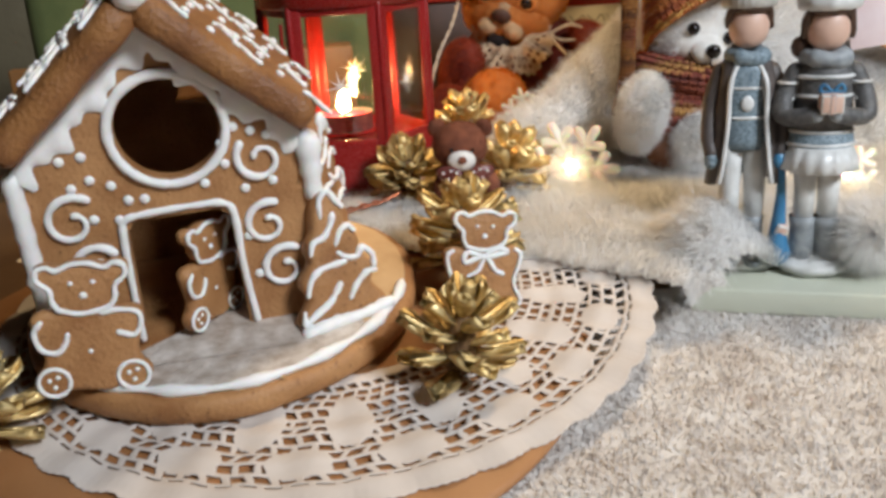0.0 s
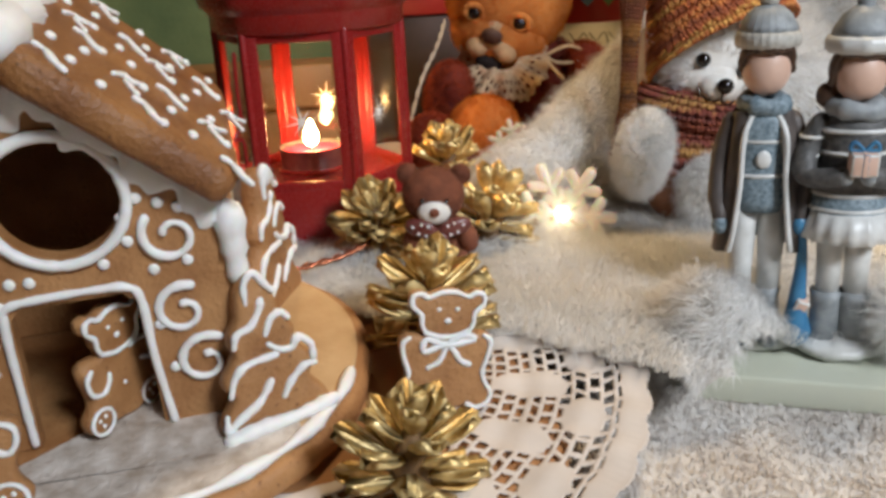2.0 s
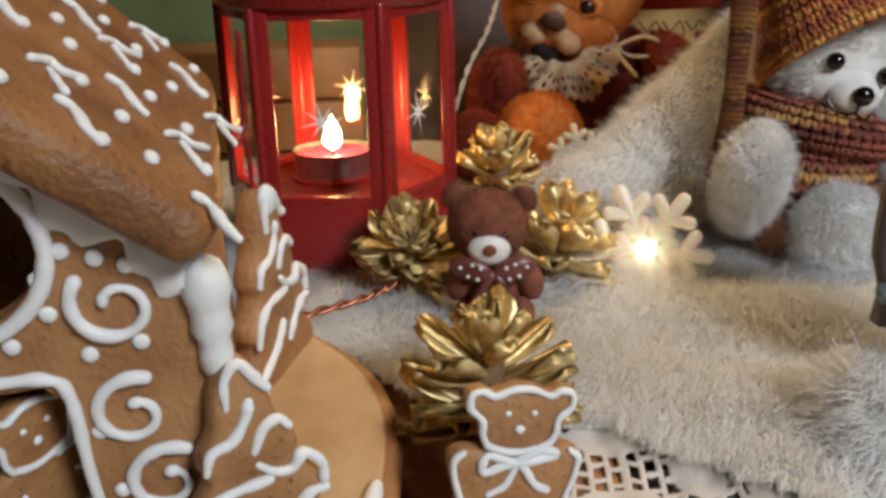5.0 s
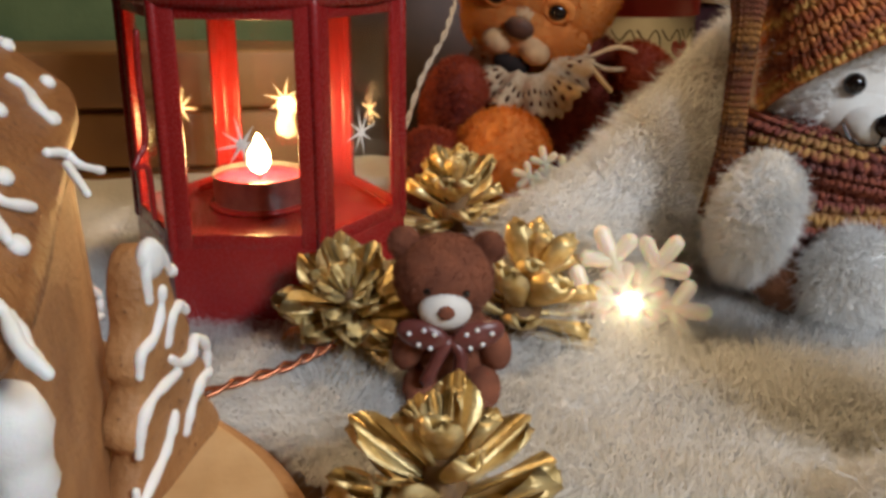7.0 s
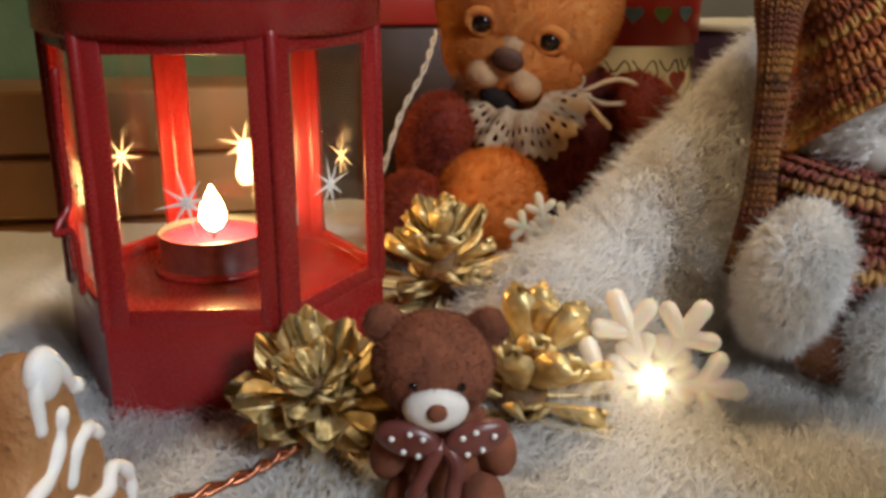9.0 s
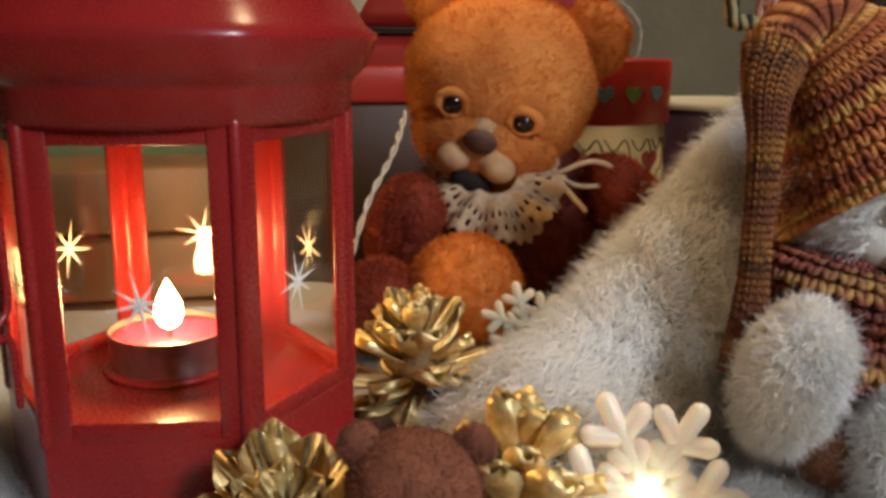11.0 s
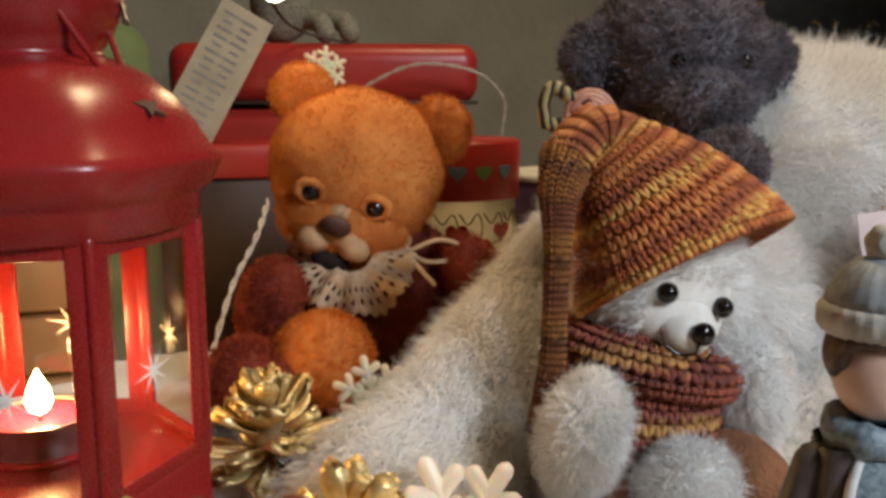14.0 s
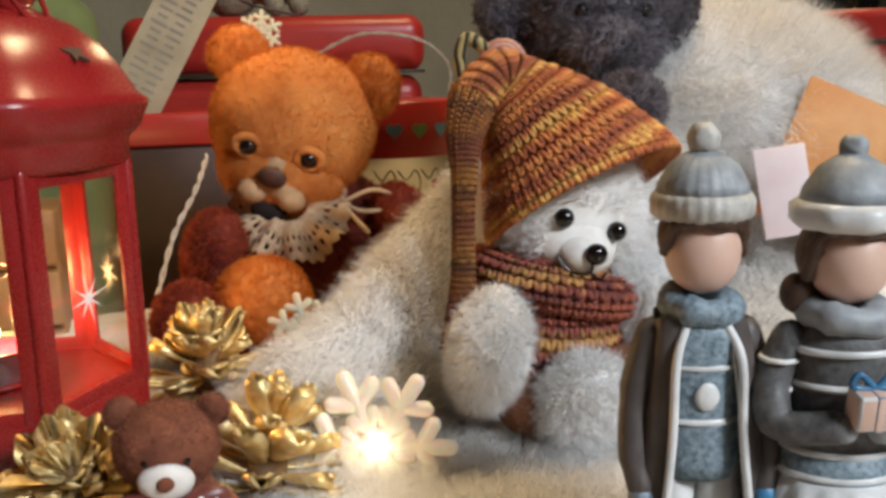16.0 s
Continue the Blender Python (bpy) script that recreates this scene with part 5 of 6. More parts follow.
strands("curly_nap", gbb, 12000, 0.0075, 0.0009, GREY_FUZZ, gbb, curl=1.3, seed=43, spread=1.2)
bm = bmesh.new()
ell(bm, (0.0, -0.075, 0.105), (0.020, 0.026, 0.018), (0, 0, -20), 24, 16, 0.002, 50)
gp = part("paw", bm, GREY_FELT, gb)
strands("curly_nap", gp, 5000, 0.0075, 0.0009, GREY_FUZZ, gp, curl=1.3, seed=44, spread=1.2)
ROSE = surface("pink_satin", (0.42, 0.18, 0.12), (0.58, 0.30, 0.22), 80, 0.4, bump=0.1)
bm = bmesh.new()
for k in range(5):
    r = 0.003 + 0.0028 * k
    pts = [Vector((r * math.cos(q), -0.004 + 0.0016 * k, r * math.sin(q))) for q in [k * 1.3 + 0.75 * i for i in range(8)]]
    tube(bm, spline(pts, 4), 0.0024, 8)
part("rose", bm, ROSE, gb, "pink satin rose", m=pose(-0.072, -0.035, 0.133, 0, 0, -10))
bm = bmesh.new()
for q in ([(-0.072, -0.03, 0.135), (-0.095, -0.028, 0.150), (-0.098, -0.026, 0.128), (-0.075, -0.03, 0.13)], [(-0.072, -0.03, 0.125), (-0.09, -0.03, 0.112), (-0.08, -0.03, 0.10)]):
    tube(bm, spline(q, 6), 0.0045, 7)
part("bow", bm, striped("striped_ribbon", [(0.02, 0.015, 0.012), (0.02, 0.015, 0.012), (0.45, 0.36, 0.15)], 0.006, (1, 0, 0)), gb, "black and gold ribbon bow")

# ---- painted figurines ----
SKIN = surface("painted_skin", (0.62, 0.40, 0.30), (0.70, 0.48, 0.38), 60, 0.45, bump=0.05)
COAT = surface("brown_painted_coat", (0.055, 0.045, 0.042), (0.105, 0.085, 0.075), 90, 0.5, bump=0.2, bscale=300)
BLUE_KNIT = surface("blue_grey_paint", (0.09, 0.135, 0.165), (0.27, 0.34, 0.38), 420, 0.55, bump=0.6, bscale=500, depth=0.001)
PALE = surface("pale_glazed_paint", (0.55, 0.55, 0.52), (0.74, 0.74, 0.72), 90, 0.35, bump=0.2, bscale=300)
GREY_PAINT = surface("grey_painted_boots", (0.20, 0.22, 0.23), (0.34, 0.36, 0.37), 150, 0.5, bump=0.3)
HAIR = surface("brown_painted_hair", (0.05, 0.025, 0.015), (0.09, 0.045, 0.025), 200, 0.5, bump=0.3)
BLUE = surface("bright_blue_paint", (0.03, 0.14, 0.28), (0.06, 0.22, 0.38), 80, 0.35, bump=0.1)
HAT_RIB = surface("grey_beige_painted_rib", (0.36, 0.34, 0.30), (0.52, 0.50, 0.45), 200, 0.5, bump=0.4, bscale=400)
DARK_KNIT = surface("dark_striped_paint", (0.06, 0.06, 0.06), (0.13, 0.125, 0.12), 300, 0.55, bump=0.5, bscale=400)
FIG = [SKIN, COAT, BLUE_KNIT, PALE, GREY_PAINT, HAIR, BLUE, DARK_KNIT, HAT_RIB]


def oval(sx, sy):
    return lambda a, z: 1.0 / math.sqrt((math.cos(a) / sx) ** 2 + (math.sin(a) / sy) ** 2)


def boy():
    bm = bmesh.new()
    ell(bm, (0.004, 0, 0.004), (0.022, 0.016, 0.006), mi=3)
    for x in (-0.0085, 0.0085):
        lathe(bm, [(0.0085, 0.004), (0.0075, 0.02), (0.0065, 0.03), (0.0075, 0.036)], 18, pose(x, 0, 0), mi=4)
        ell(bm, (x, -0.008, 0.008), (0.0075, 0.013, 0.006), mi=4)
        lathe(bm, [(0.0070, 0.034), (0.0072, 0.05), (0.0082, 0.07), (0.0095, 0.088)], 18, pose(x, 0, 0), mi=3)
    lathe(bm, [(0.016, 0.082), (0.0175, 0.088), (0.0165, 0.10), (0.0165, 0.118), (0.018, 0.132), (0.012, 0.140)], 28, mi=2, shape=oval(1.0, 0.72))
    for z in (0.103, 0.122):
        lathe(bm, [(0.0160, z - 0.0012), (0.0180, z), (0.0160, z + 0.0012)], 28, mi=3, shape=oval(1.0, 0.74), close=False)
    ell(bm, (0, -0.0125, 0.1125), (0.0045, 0.0015, 0.0050), u=10, v=8, mi=3)
    # open coat: two fronts flaring from the shoulders to the knee
    for sx in (-1, 1):
        pts = [(0.006, -0.008, 0.138), (0.0115, -0.0135, 0.125), (0.0125, -0.015, 0.10), (0.0155, -0.017, 0.072), (0.0175, -0.015, 0.062)]
        tube(bm, spline([(sx * x, y, z) for x, y, z in pts], 5), 0.0017, 8, mi=3)
        rows = []
        for k in range(9):
            t = k / 8
            z = 0.139 - 0.078 * t
            front = Vector((sx * (0.006 + 0.0105 * t ** 0.6), -0.0095 - 0.006 * t ** 0.6, z))
            side = Vector((sx * (0.017 + 0.009 * t), -0.002, z - 0.002))
            back = Vector((sx * 0.006, 0.013 + 0.004 * t, z))
            rows.append([front, front.lerp(side, 0.5) + Vector((sx * 0.003, -0.003, 0)), side, side.lerp(back, 0.5) + Vector((sx * 0.003, 0.003, 0)), back, Vector((0, 0.0145 + 0.005 * t, z))])
        vs = [[bm.verts.new(p) for p in r] for r in rows]
        inn = [[bm.verts.new(p * 0.93 + Vector((0, 0, p.z * 0.07))) for p in r] for r in rows]
        for k in range(8):
            for j in range(5):
                for g in (vs, inn):
                    bm.faces.new((g[k][j], g[k][j + 1], g[k + 1][j + 1], g[k + 1][j])).material_index = 1
        for k in range(8):
            bm.faces.new((vs[k][0], vs[k + 1][0], inn[k + 1][0], inn[k][0])).material_index = 3
        for j in range(5):
            bm.faces.new((vs[8][j], vs[8][j + 1], inn[8][j + 1], inn[8][j])).material_index = 3
        tube(bm, spline([(sx * 0.0165, 0.001, 0.131), (sx * 0.0225, -0.001, 0.112), (sx * 0.0245, -0.006, 0.092), (sx * 0.0225, -0.010, 0.080)], 5), [0.0062] * 6 + [0.0055] * 6 + [0.0048] * 4, 12, mi=1)
        ell(bm, (sx * 0.0225, -0.011, 0.076), (0.0048, 0.0048, 0.006), mi=2 if sx < 0 else 6)
    tube(bm, spline([(0.010, 0, 0.141), (0.004, -0.009, 0.140), (-0.006, -0.008, 0.141), (-0.010, 0.002, 0.142), (0, 0.010, 0.143)], 5, True), 0.0052, 10, closed=True, mi=2, wob=0.3)
    # the head under a ribbed hat with a bobble
    ell(bm, (0, -0.001, 0.160), (0.0135, 0.0130, 0.0150), mi=0)
    ell(bm, (0, 0.003, 0.164), (0.0150, 0.0135, 0.0135), mi=5)
    tube(bm, spline([(-0.0138, -0.002, 0.160), (-0.0115, -0.0085, 0.1695), (-0.003, -0.0125, 0.1712), (0.005, -0.0125, 0.1705), (0.0115, -0.008, 0.1695), (0.0140, -0.001, 0.159)], 5), 0.0026, 8, mi=5, wob=0.5)
    lathe(bm, [(0.0162, 0.1705), (0.0178, 0.1722), (0.0180, 0.177), (0.0165, 0.1792)], 88, pose(0, 0.001, 0), mi=8, shape=lambda a, z: 1 + 0.016 * math.sin(26 * a))
    lathe(bm, [(0.0162, 0.1785), (0.0155, 0.182), (0.0120, 0.188), (0.0075, 0.1915), (0.002, 0.193)], 66, pose(0, 0.001, 0), mi=4, shape=lambda a, z: 1 + 0.02 * math.sin(22 * a))
    ell(bm, (0, 0.001, 0.196), 0.0058, mi=8, amp=0.001, freq=300)
    # blue bag that hangs from one side to the ground
    tube(bm, spline([(0.024, -0.010, 0.080), (0.025, -0.011, 0.055), (0.024, -0.012, 0.030), (0.024, -0.013, 0.014)], 6), [0.0026 + 0.0066 * (i / 18) ** 2 for i in range(19)], 12, mi=6)
    block(bm, (0.008, 0.008, 0.009), pose(0.0255, -0.014, 0.030, 20, 20, 10), 0.001, mi=3)
    return bm


def girl():
    bm = bmesh.new()
    ell(bm, (0, -0.002, 0.005), (0.024, 0.018, 0.007), mi=3, amp=0.002, freq=120)
    for x in (-0.0075, 0.0075):
        lathe(bm, [(0.0095, 0.006), (0.0085, 0.02), (0.0082, 0.032), (0.0095, 0.038)], 18, pose(x, 0, 0), mi=4)
        lathe(bm, [(0.0066, 0.036), (0.0070, 0.055), (0.0082, 0.078)], 18, pose(x, 0, 0), mi=3)
    lathe(bm, [(0.021, 0.070), (0.0245, 0.071), (0.0235, 0.078), (0.0205, 0.086)], 60, mi=3, shape=lambda a, z: 1 + 0.05 * math.sin(15 * a) * (1 if z < 0.08 else 0.3))
    lathe(bm, [(0.0205, 0.080), (0.0215, 0.086), (0.0195, 0.096)], 32, mi=2, shape=oval(1, 0.8))
    lathe(bm, [(0.0200, 0.095), (0.0185, 0.110), (0.0180, 0.122), (0.0185, 0.132), (0.011, 0.141)], 32, mi=7, shape=oval(1, 0.75))
    for z, r in ((0.0955, 0.0205), (0.0875, 0.0222), (0.118, 0.0186), (0.130, 0.0192)):
        lathe(bm, [(r - 0.001, z - 0.0013), (r + 0.0009, z), (r - 0.001, z + 0.0013)], 32, mi=3, shape=oval(1, 0.78), close=False)
    for sx in (-1, 1):
        tube(bm, spline([(sx * 0.0175, 0.0, 0.132), (sx * 0.0245, -0.003, 0.117), (sx * 0.0235, -0.012, 0.106), (sx * 0.008, -0.020, 0.108)], 6), [0.0066] * 12 + [0.0055] * 7, 12, mi=7)
        for q in (0.126, 0.116):
            tube(bm, [Vector((sx * (0.0205 + (0.132 - q) * 0.2), -0.002, q)) + Vector((0.0066 * math.cos(a), 0.0066 * math.sin(a), 0)) for a in [k * 0.7854 for k in range(8)]], 0.001, 6, closed=True, mi=3)
        ell(bm, (sx * 0.006, -0.0215, 0.108), 0.0045, mi=4)
    block(bm, (0.014, 0.010, 0.012), pose(0.002, -0.0235, 0.116, 8, 0, 6), 0.001, mi=3)
    block(bm, (0.003, 0.0104, 0.0124), pose(0.002, -0.0236, 0.1161, 8, 0, 6), 0.0003, mi=6)
    tube(bm, spline([(0.002, -0.0235, 0.1225), (-0.003, -0.0235, 0.127), (-0.005, -0.0235, 0.123), (0.002, -0.0235, 0.1225), (0.007, -0.0235, 0.127), (0.009, -0.0235, 0.123), (0.002, -0.0235, 0.1225)], 4), 0.0011, 7, mi=6)
    tube(bm, spline([(0.011, 0, 0.141), (0.004, -0.010, 0.140), (-0.007, -0.009, 0.141), (-0.011, 0.002, 0.142), (0, 0.010, 0.143)], 5, True), 0.0058, 10, closed=True, mi=4, wob=0.3)
    ell(bm, (0, -0.001, 0.159), (0.0138, 0.0132, 0.0150), mi=0)
    ell(bm, (0, 0.004, 0.160), (0.0160, 0.0140, 0.0150), mi=5)
    tube(bm, spline([(-0.0140, -0.003, 0.154), (-0.0118, -0.0085, 0.1685), (-0.003, -0.0125, 0.1705), (0.005, -0.0125, 0.1700), (0.0118, -0.008, 0.1685), (0.0142, -0.002, 0.154)], 5), 0.0028, 8, mi=5, wob=0.5)
    ell(bm, (-0.0155, 0.002, 0.147), (0.006, 0.006, 0.007), mi=5)
    lathe(bm, [(0.0168, 0.1695), (0.0192, 0.1715), (0.0192, 0.1765), (0.0168, 0.1785)], 40, pose(0, 0.001, 0), mi=3, shape=lambda a, z: 1 + 0.03 * math.sin(31 * a))
    lathe(bm, [(0.0166, 0.1775), (0.0155, 0.182), (0.0110, 0.189), (0.004, 0.1935)], 36, pose(0, 0.001, 0), mi=4)
    ell(bm, (0, 0.001, 0.195), 0.0045, mi=4, amp=0.001, freq=300)
    return bm


FIG_Z = TABLE_Z + 0.0192
tagged(part("boy_figurine", boy(), FIG, m=pose(0.193, 0.553, FIG_Z, 0, 0, -12) @ Matrix.Diagonal((0.90, 0.92, 0.965, 1))), "painted resin figurine in brown coat, blue jumper and bobble hat", "figurine", "winter figurines")
tagged(part("girl_figurine", girl(), FIG, m=pose(0.234, 0.536, FIG_Z, 0, 0, -16) @ Matrix.Diagonal((0.92, 0.92, 0.955, 1))), "painted resin figurine in dark striped jumper holding a gift", "figurine", "winter figurines")

# white bristle pompon beside the figurines
pom = thing("white_pompon", pose(0.2655, 0.522, TABLE_Z + 0.0192), "white tinsel pompon on the board", "pompon")
bm = bmesh.new()
ell(bm, (0, 0, 0.026), 0.006)
pc = part("core", bm, WHITE_FELT, pom)
strands("bristles", pc, 7000, 0.022, 0.0005, WHITE_FUR, pom, curl=0.05, seed=51, spread=0.12)

# ---- snowflake lights on a wire ----
FLAKE = surface("milky_plastic", (0.82, 0.72, 0.56), (0.90, 0.82, 0.68), 60, 0.3, bump=0, sss=0.6)
FLAKE = furry(FLAKE, 0.5)
FLAKE_LIT = surface("glowing_milky_plastic", (0.86, 0.78, 0.66), (0.92, 0.86, 0.76), 60, 0.3, bump=0, sss=0.6)
FLAKE_LIT.node_tree.nodes["Principled BSDF"].inputs["Emission Color"].default_value = (1.0, 0.80, 0.54, 1)
FLAKE_LIT.node_tree.nodes["Principled BSDF"].inputs["Emission Strength"].default_value = 0.22


def snowflake(m, s, label, lit=True):
    fl = thing("snowflake_light", m, label, "fairy light", "snowflake lights")
    for k in range(6):
        bm = bmesh.new()
        a = k * math.pi / 3 - 0.12
        d, e = Vector((math.cos(a), 0, math.sin(a))), Vector((-math.sin(a), 0, math.cos(a)))
        tube(bm, [d * s * t for t in (0.1, 0.5, 0.95)], [s * 0.115, s * 0.10, s * 0.115], 10)
        for t, w in ((0.56, 0.29), (0.24, 0.13)):
            for sx in (-1, 1):
                tube(bm, [d * s * t, d * s * (t + 0.16) + e * sx * s * w], [s * 0.095, s * 0.11], 10)
        part("arm", bm, FLAKE_LIT if lit else FLAKE, fl)
    bm = bmesh.new()
    ell(bm, (0, 0, 0), (s * 0.24, s * 0.08, s * 0.24))
    part("hub", bm, FLAKE_LIT if lit else FLAKE, fl)
    if lit:
        bm = bmesh.new()
        ell(bm, (0, -s * 0.12, 0), s * 0.12, u=16, v=10)
        bulb = part("bulb", bm, LED, fl, "glowing warm LED")
        bulb.visible_shadow = False
        lamp("snowflake_led", "POINT", 0.009, (1.0, 0.72, 0.36), m @ pose(0, -s * 0.9, 0), 0.006)
    return fl


snowflake(pose(0.104, 0.684, 0.022, -18, 0, -4), 0.036, "lit milky plastic snowflake light on the white fur")
snowflake(pose(0.081, 0.800, 0.047, -20, 10, -10), 0.021, "milky plastic snowflake light half buried in the fur", False)
snowflake(pose(0.072, 0.975, 0.222, -20, 30, 0), 0.016, "small milky snowflake light behind the orange bear", False)
snowflake(pose(0.300, 0.640, 0.014, -20, 15, -10), 0.026, "lit amber snowflake light beside the figurine")

COPPER = surface("copper_wire", (0.30, 0.10, 0.05), (0.42, 0.16, 0.08), 200, 0.3, metal=0.9, bump=0)
CLEAR_WIRE = surface("clear_cable", (0.42, 0.33, 0.24), (0.55, 0.45, 0.34), 120, 0.25, bump=0.2)


def cable(pts, r, material, label, twist=0.0):
    bm = bmesh.new()
    line = spline(pts, 10)
    if twist:
        for ph in (0, math.pi):
            tube(bm, [p + Vector((math.cos(i * 0.9 + ph), 0, math.sin(i * 0.9 + ph))) * twist for i, p in enumerate(line)], r, 6)
    else:
        tube(bm, line, r, 6)
    return tagged(part("cable", bm, material), label, "cable")


cable([(-0.094, 0.585, 0.016), (-0.07, 0.61, 0.017), (-0.045, 0.628, 0.018), (-0.028, 0.640, 0.022)], 0.0011, COPPER, "thin copper wire between cookies and cone", 0.0014)
cable([(-0.004, 0.862, 0.060), (0.008, 0.872, 0.095), (0.022, 0.885, 0.120), (0.030, 0.905, 0.140)], 0.0009, CLEAR_WIRE, "twisted clear fairy-light cable beside the bear", 0.0011)
cable([(0.12, 1.30, 0.195), (0.145, 1.30, 0.214), (0.195, 1.30, 0.233), (0.256, 1.30, 0.225), (0.288, 1.30, 0.196), (0.286, 1.30, 0.155)], 0.0010, CLEAR_WIRE, "twisted clear fairy-light cable over the tin", 0.0012)

# ---- boxes and things against the wall ----
tin = thing("red_tin", pose(0.105, 1.42, TABLE_Z + 0.003, 0, 0, -4), "large glossy red tin box with a lid", "tin box")
bm = bmesh.new()
block(bm, (0.335, 0.14, 0.225), pose(0, 0, 0.1125), 0.022, seg=5)
part("body", bm, RED_TIN, tin)
bm = bmesh.new()
block(bm, (0.341, 0.146, 0.066), pose(0, 0, 0.2605), 0.020, seg=5)
part("lid", bm, RED_TIN, tin)
bm = bmesh.new()
block(bm, (0.338, 0.143, 0.004), pose(0, 0, 0.2285), 0.001)
part("seam", bm, DARK_BOX, tin)
crate = thing("dark_box", pose(0.015, 1.20, TABLE_Z + 0.003, 0, 0, 3), "dark reddish brown box behind the bear", "box")
bm = bmesh.new()
block(bm, (0.27, 0.09, 0.165), pose(0, 0, 0.0825), 0.003)
part("body", bm, DARK_BOX, crate)
bm = bmesh.new()
block(bm, (0.276, 0.096, 0.03), pose(0, 0, 0.181), 0.003)
part("lid", bm, RED_TIN, crate)

heart_box = thing("heart_box", pose(0.180, 1.060, TABLE_Z + 0.003, 0, 0, 10), "cream round gift box with a red lid and heart pattern", "gift box")
bm = bmesh.new()
lathe(bm, [(0.052, 0), (0.052, 0.17)], 48)
hb = part("body", bm, CREAM_BOX, heart_box, "cream card body with heart vines")
bm = bmesh.new()
lathe(bm, [(0.0545, 0.160), (0.0550, 0.161), (0.0550, 0.203), (0.0535, 0.205), (0.0001, 0.2052)], 48, close=False)
lid = part("lid", bm, RED_TIN, heart_box, "red lid with coloured hearts")
GREEN = surface("green_print", (0.10, 0.20, 0.05), (0.16, 0.28, 0.08), 60, 0.6, bump=0)
BLUEP = surface("blue_print", (0.10, 0.22, 0.30), (0.16, 0.30, 0.38), 60, 0.6, bump=0)
VINE = surface("vine_print", (0.14, 0.11, 0.05), (0.2, 0.16, 0.07), 60, 0.6, bump=0)


def heart(s):
    return [(s * 0.062 * 16 * math.sin(t) ** 3, s * 0.062 * (13 * math.cos(t) - 5 * math.cos(2 * t) - 2 * math.cos(3 * t) - math.cos(4 * t))) for t in [2 * math.pi * i / 28 for i in range(28)]]


for k, ang in enumerate((-62, -40, -18, 4, 26)):
    for parent, mat, s, z, r in ((lid, (BLUEP, GREEN)[k % 2], 0.0068, 0.182, 0.0552), (hb, RED_TIN, 0.0090, 0.135 - 0.012 * (k % 2), 0.0522)):
        bm = cookie(heart(s), 0.0008, rim=0.0002)
        part("heart", bm, mat, parent, smooth=False, m=pose(0, 0, z, 0, 0, ang) @ pose(0, -r, 0))
    bm = bmesh.new()
    tube(bm, spline([Vector((0.0523 * math.sin(radians(-ang + q)), -0.0523 * math.cos(radians(-ang + q)), z)) for q, z in ((-12, 0.150), (-4, 0.142), (4, 0.150), (9, 0.140), (5, 0.128), (-2, 0.126), (-6, 0.116))], 5), 0.0006, 5)
    part("vine", bm, VINE, hb)

PURPLE = surface("dark_purple_tin", (0.035, 0.015, 0.03), (0.07, 0.03, 0.055), 30, 0.4, bump=0.1)
purple = thing("purple_tin", pose(0.300, 1.12, TABLE_Z + 0.003), "small dark purple round tin with a pale rim", "tin box")
bm = bmesh.new()
lathe(bm, [(0.055, 0), (0.055, 0.165)], 40)
part("body", bm, PURPLE, purple)
bm = bmesh.new()
lathe(bm, [(0.056, 0.165), (0.057, 0.167), (0.056, 0.171), (0.053, 0.171)], 40)
part("lid", bm, CREAM_BOX, purple, "pale lid rim")

tag = thing("paper_tag", pose(-0.042, 1.158, 0.163, -8, 30, 6) @ Matrix.Scale(1.22, 4), "tilted cream paper tag with small print", "paper tag")
bm = bmesh.new()
block(bm, (0.040, 0.0012, 0.115), pose(0, 0, 0.05), 0.0003)
paper = part("sheet", bm, surface("aged_tag_paper", (0.30, 0.25, 0.16), (0.42, 0.36, 0.25), 30, 0.8, bump=0.15), tag)
INK = surface("grey_ink", (0.18, 0.16, 0.14), (0.25, 0.23, 0.2), 80, 0.7, bump=0)
for row in range(15):
    bm = bmesh.new()
    for col in range(2):
        wd = 0.010 + 0.003 * math.sin(row * 2.3 + col)
        block(bm, (wd, 0.0004, 0.0020), pose(-0.009 + 0.0135 * col, -0.0007, 0.012 + 0.0062 * row))
    part("print_line", bm, INK, paper, smooth=False)

pot = thing("red_pot", pose(0.60, 1.02, TABLE_Z + 0.003), "dark red flower pot with a dark cord round its rim", "flower pot")
bm = bmesh.new()
lathe(bm, [(0.085, 0), (0.090, 0.005), (0.118, 0.26), (0.118, 0.268), (0.112, 0.268), (0.108, 0.24)], 48, close=False)
part("body", bm, RED_TIN, pot)
bm = bmesh.new()
tube(bm, [Vector((0.1165 * math.cos(q), 0.1165 * math.sin(q), 0.243)) for q in [2 * math.pi * i / 48 for i in range(48)]], 0.0025, 7, closed=True)
part("cord", bm, DARK_BOX, pot)

AMBER = surface("amber_card", (0.60, 0.24, 0.06), (0.74, 0.36, 0.12), 30, 0.6, bump=0.1)
PINK = surface("pale_pink_paper", (0.76, 0.60, 0.60), (0.84, 0.72, 0.72), 40, 0.7, bump=0.1)
for nm, mt, m, sz, lab in (("folded_card", AMBER, pose(0.395, 0.788, 0.085, -15, 24, -20), (0.070, 0.002, 0.095), "folded amber coloured card leaning on the fur"), ("paper_scrap", PINK, pose(0.375, 0.772, 0.088, -10, -8, -12), (0.032, 0.0012, 0.055), "pale pink paper scrap beside the amber card")):
    ob = thing(nm, m, lab, "card")
    bm = bmesh.new()
    block(bm, sz, pose(0, 0, sz[2] / 2), 0.0004)
    part("sheet", bm, mt, ob)

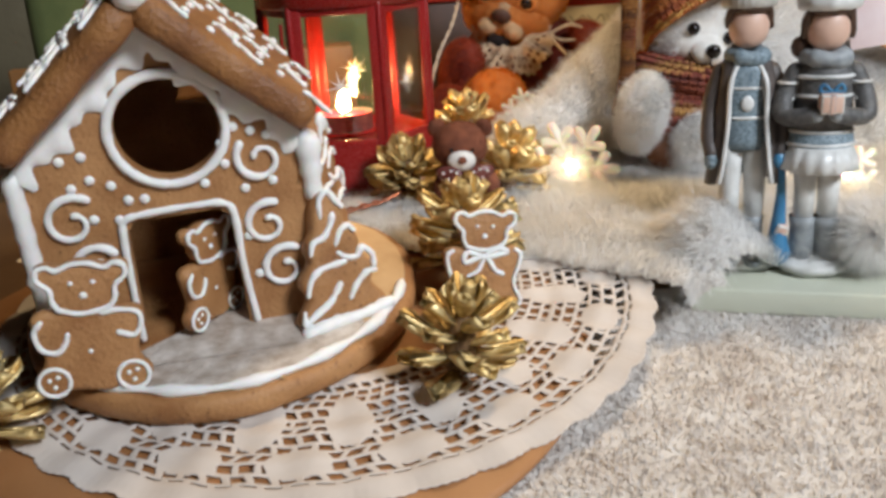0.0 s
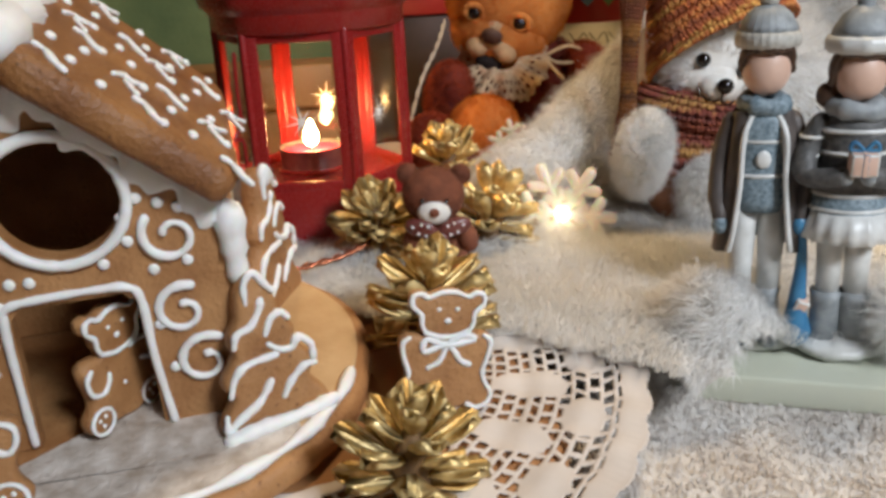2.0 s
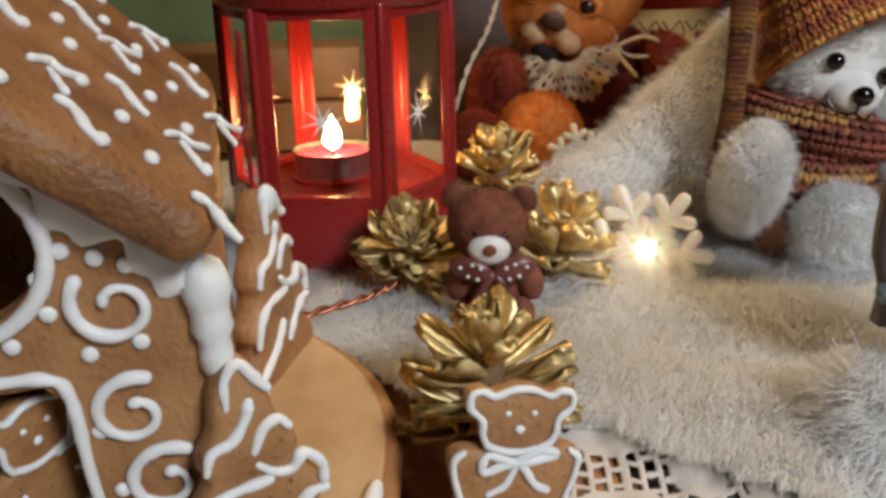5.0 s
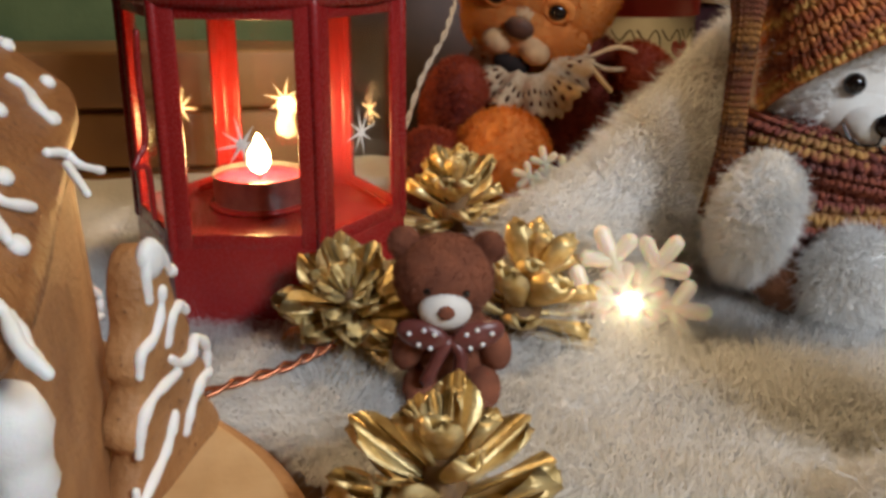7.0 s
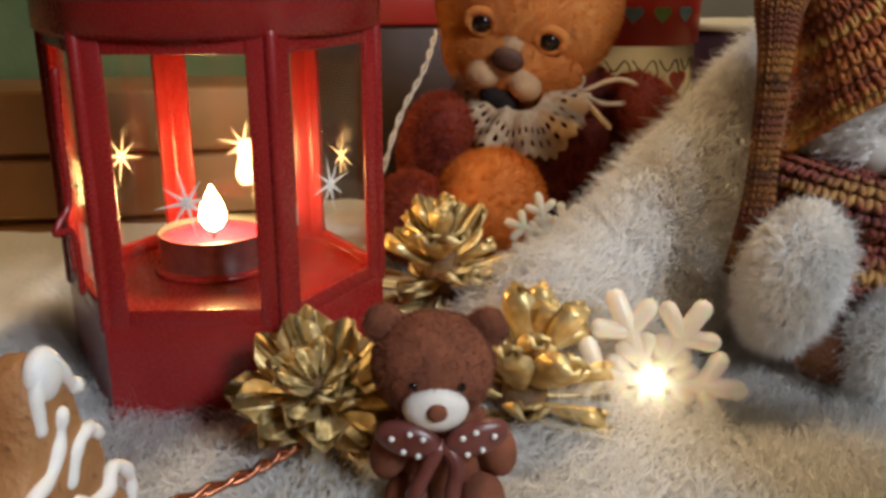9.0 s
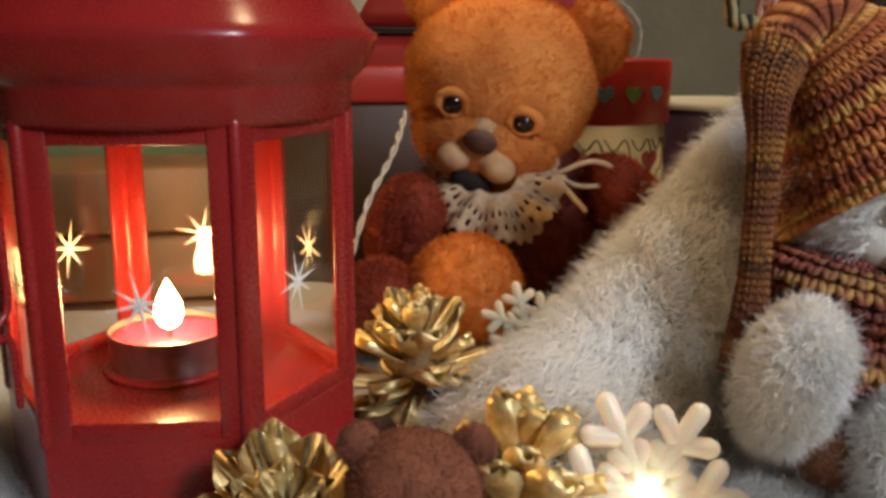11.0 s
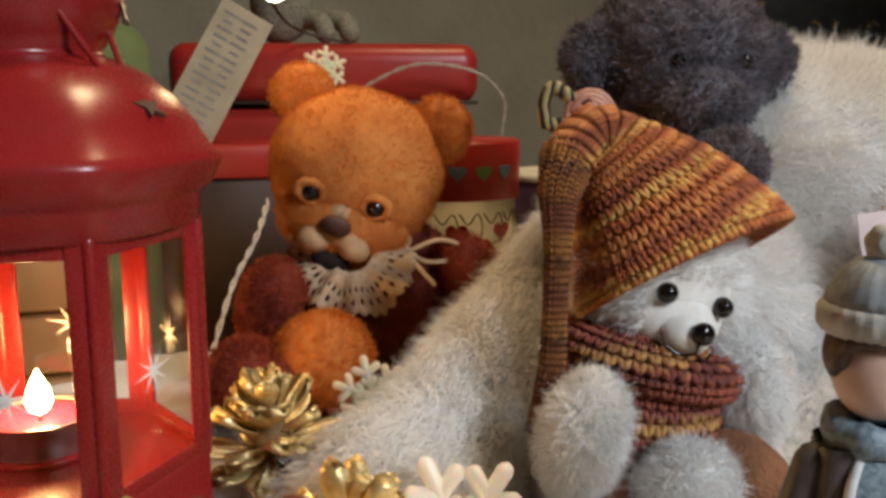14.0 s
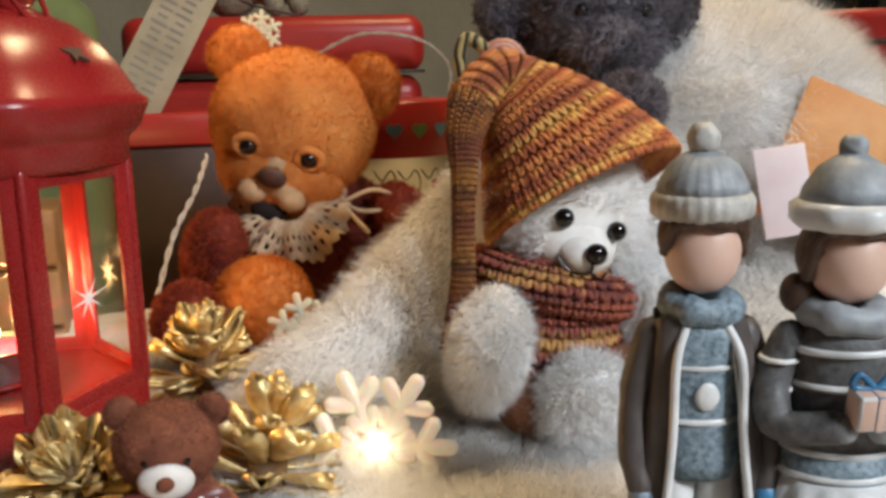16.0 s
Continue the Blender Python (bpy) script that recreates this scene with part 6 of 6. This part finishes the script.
GOLDLEAF = surface("gold_tinsel", (0.35, 0.20, 0.04), (0.62, 0.40, 0.10), 120, 0.3, metal=0.8, bump=0.3, island=0.3)
pic = thing("dark_picture", pose(0.93, 1.638, 0.36), "dark framed picture with gold flecks on the wall", "picture")
bm = bmesh.new()
block(bm, (0.34, 0.02, 0.24), Matrix(), 0.002)
part("panel", bm, surface("dark_painted_panel", (0.02, 0.02, 0.015), (0.05, 0.045, 0.03), 30, 0.5, spots=((0.30, 0.2, 0.05), 0.62, 0.7), bscale=60), pic)

# knitted grey doll legs hanging at the top of the wall
doll = thing("grey_soft_toy", pose(0.075, 1.42, 0.2565), "grey-green knitted soft toy sitting on the tin", "soft toy")
KNIT_GREY = surface("grey_knit", (0.16, 0.15, 0.10), (0.34, 0.31, 0.22), 260, 0.9, bump=0.6, bscale=300, depth=0.002)
bm = bmesh.new()
ell(bm, (-0.02, 0, 0.045), (0.036, 0.03, 0.045), amp=0.003, freq=40)
part("body", bm, KNIT_GREY, doll)
for x in (0.022, 0.05):
    bm = bmesh.new()
    tube(bm, spline([(x - 0.02, 0, 0.03), (x, -0.02, 0.025), (x + 0.006, -0.03, 0.012)], 6), 0.012, 12)
    part("leg", bm, KNIT_GREY, doll)

fairy = thing("fairy_bulb", pose(0.038, 0.90, 0.2667), "small round glowing warm white fairy light bulb hanging on a cable", "fairy light")
bm = bmesh.new()
ell(bm, (0, 0, 0), 0.0075, u=18, v=12)
bulb = part("bulb", bm, LED, fairy)
bulb.visible_shadow = False
bm = bmesh.new()
lathe(bm, [(0.003, 0.006), (0.003, 0.016), (0.0012, 0.019)], 12)
part("socket", bm, CLEAR_WIRE, fairy)
bm = bmesh.new()
tube(bm, spline([(0.038, 0.90, 0.285), (0.030, 0.93, 0.330), (0.020, 1.05, 0.350), (0.030, 1.22, 0.320), (0.060, 1.34, 0.275), (0.13, 1.36, 0.255)], 8), 0.0016, 6)
tagged(part("cable", bm, DARK_BOX), "thin dark cable of the hanging fairy bulb", "cable")

# ---- left background: wooden crate and green cloth ----
ORANGE_WOOD = surface("orange_wood", (0.22, 0.10, 0.035), (0.36, 0.18, 0.06), 12, 0.6, bump=0.3, bscale=80)
GREEN_CLOTH = surface("green_cloth", (0.10, 0.14, 0.05), (0.18, 0.22, 0.08), 15, 0.85, bump=0.4, bscale=200)
crate2 = thing("wooden_crate", pose(-0.27, 1.04, TABLE_Z + 0.003, 0, 0, 6), "low orange wooden crate of horizontal planks", "crate")
for k in range(3):
    bm = bmesh.new()
    block(bm, (0.36, 0.014, 0.042), pose(0, -0.06, 0.023 + 0.0455 * k), 0.003)
    part("plank", bm, ORANGE_WOOD, crate2)
bm = bmesh.new()
block(bm, (0.36, 0.10, 0.13), pose(0, -0.002, 0.066), 0.002)
part("body", bm, ORANGE_WOOD, crate2)
cloth = thing("green_cushion", pose(-0.27, 1.13, TABLE_Z + 0.003), "green cloth cushion behind the crate", "cushion")
bm = bmesh.new()
block(bm, (0.42, 0.07, 0.30), pose(0, 0, 0.15), 0.03, seg=4)
part("cover", bm, GREEN_CLOTH, cloth)
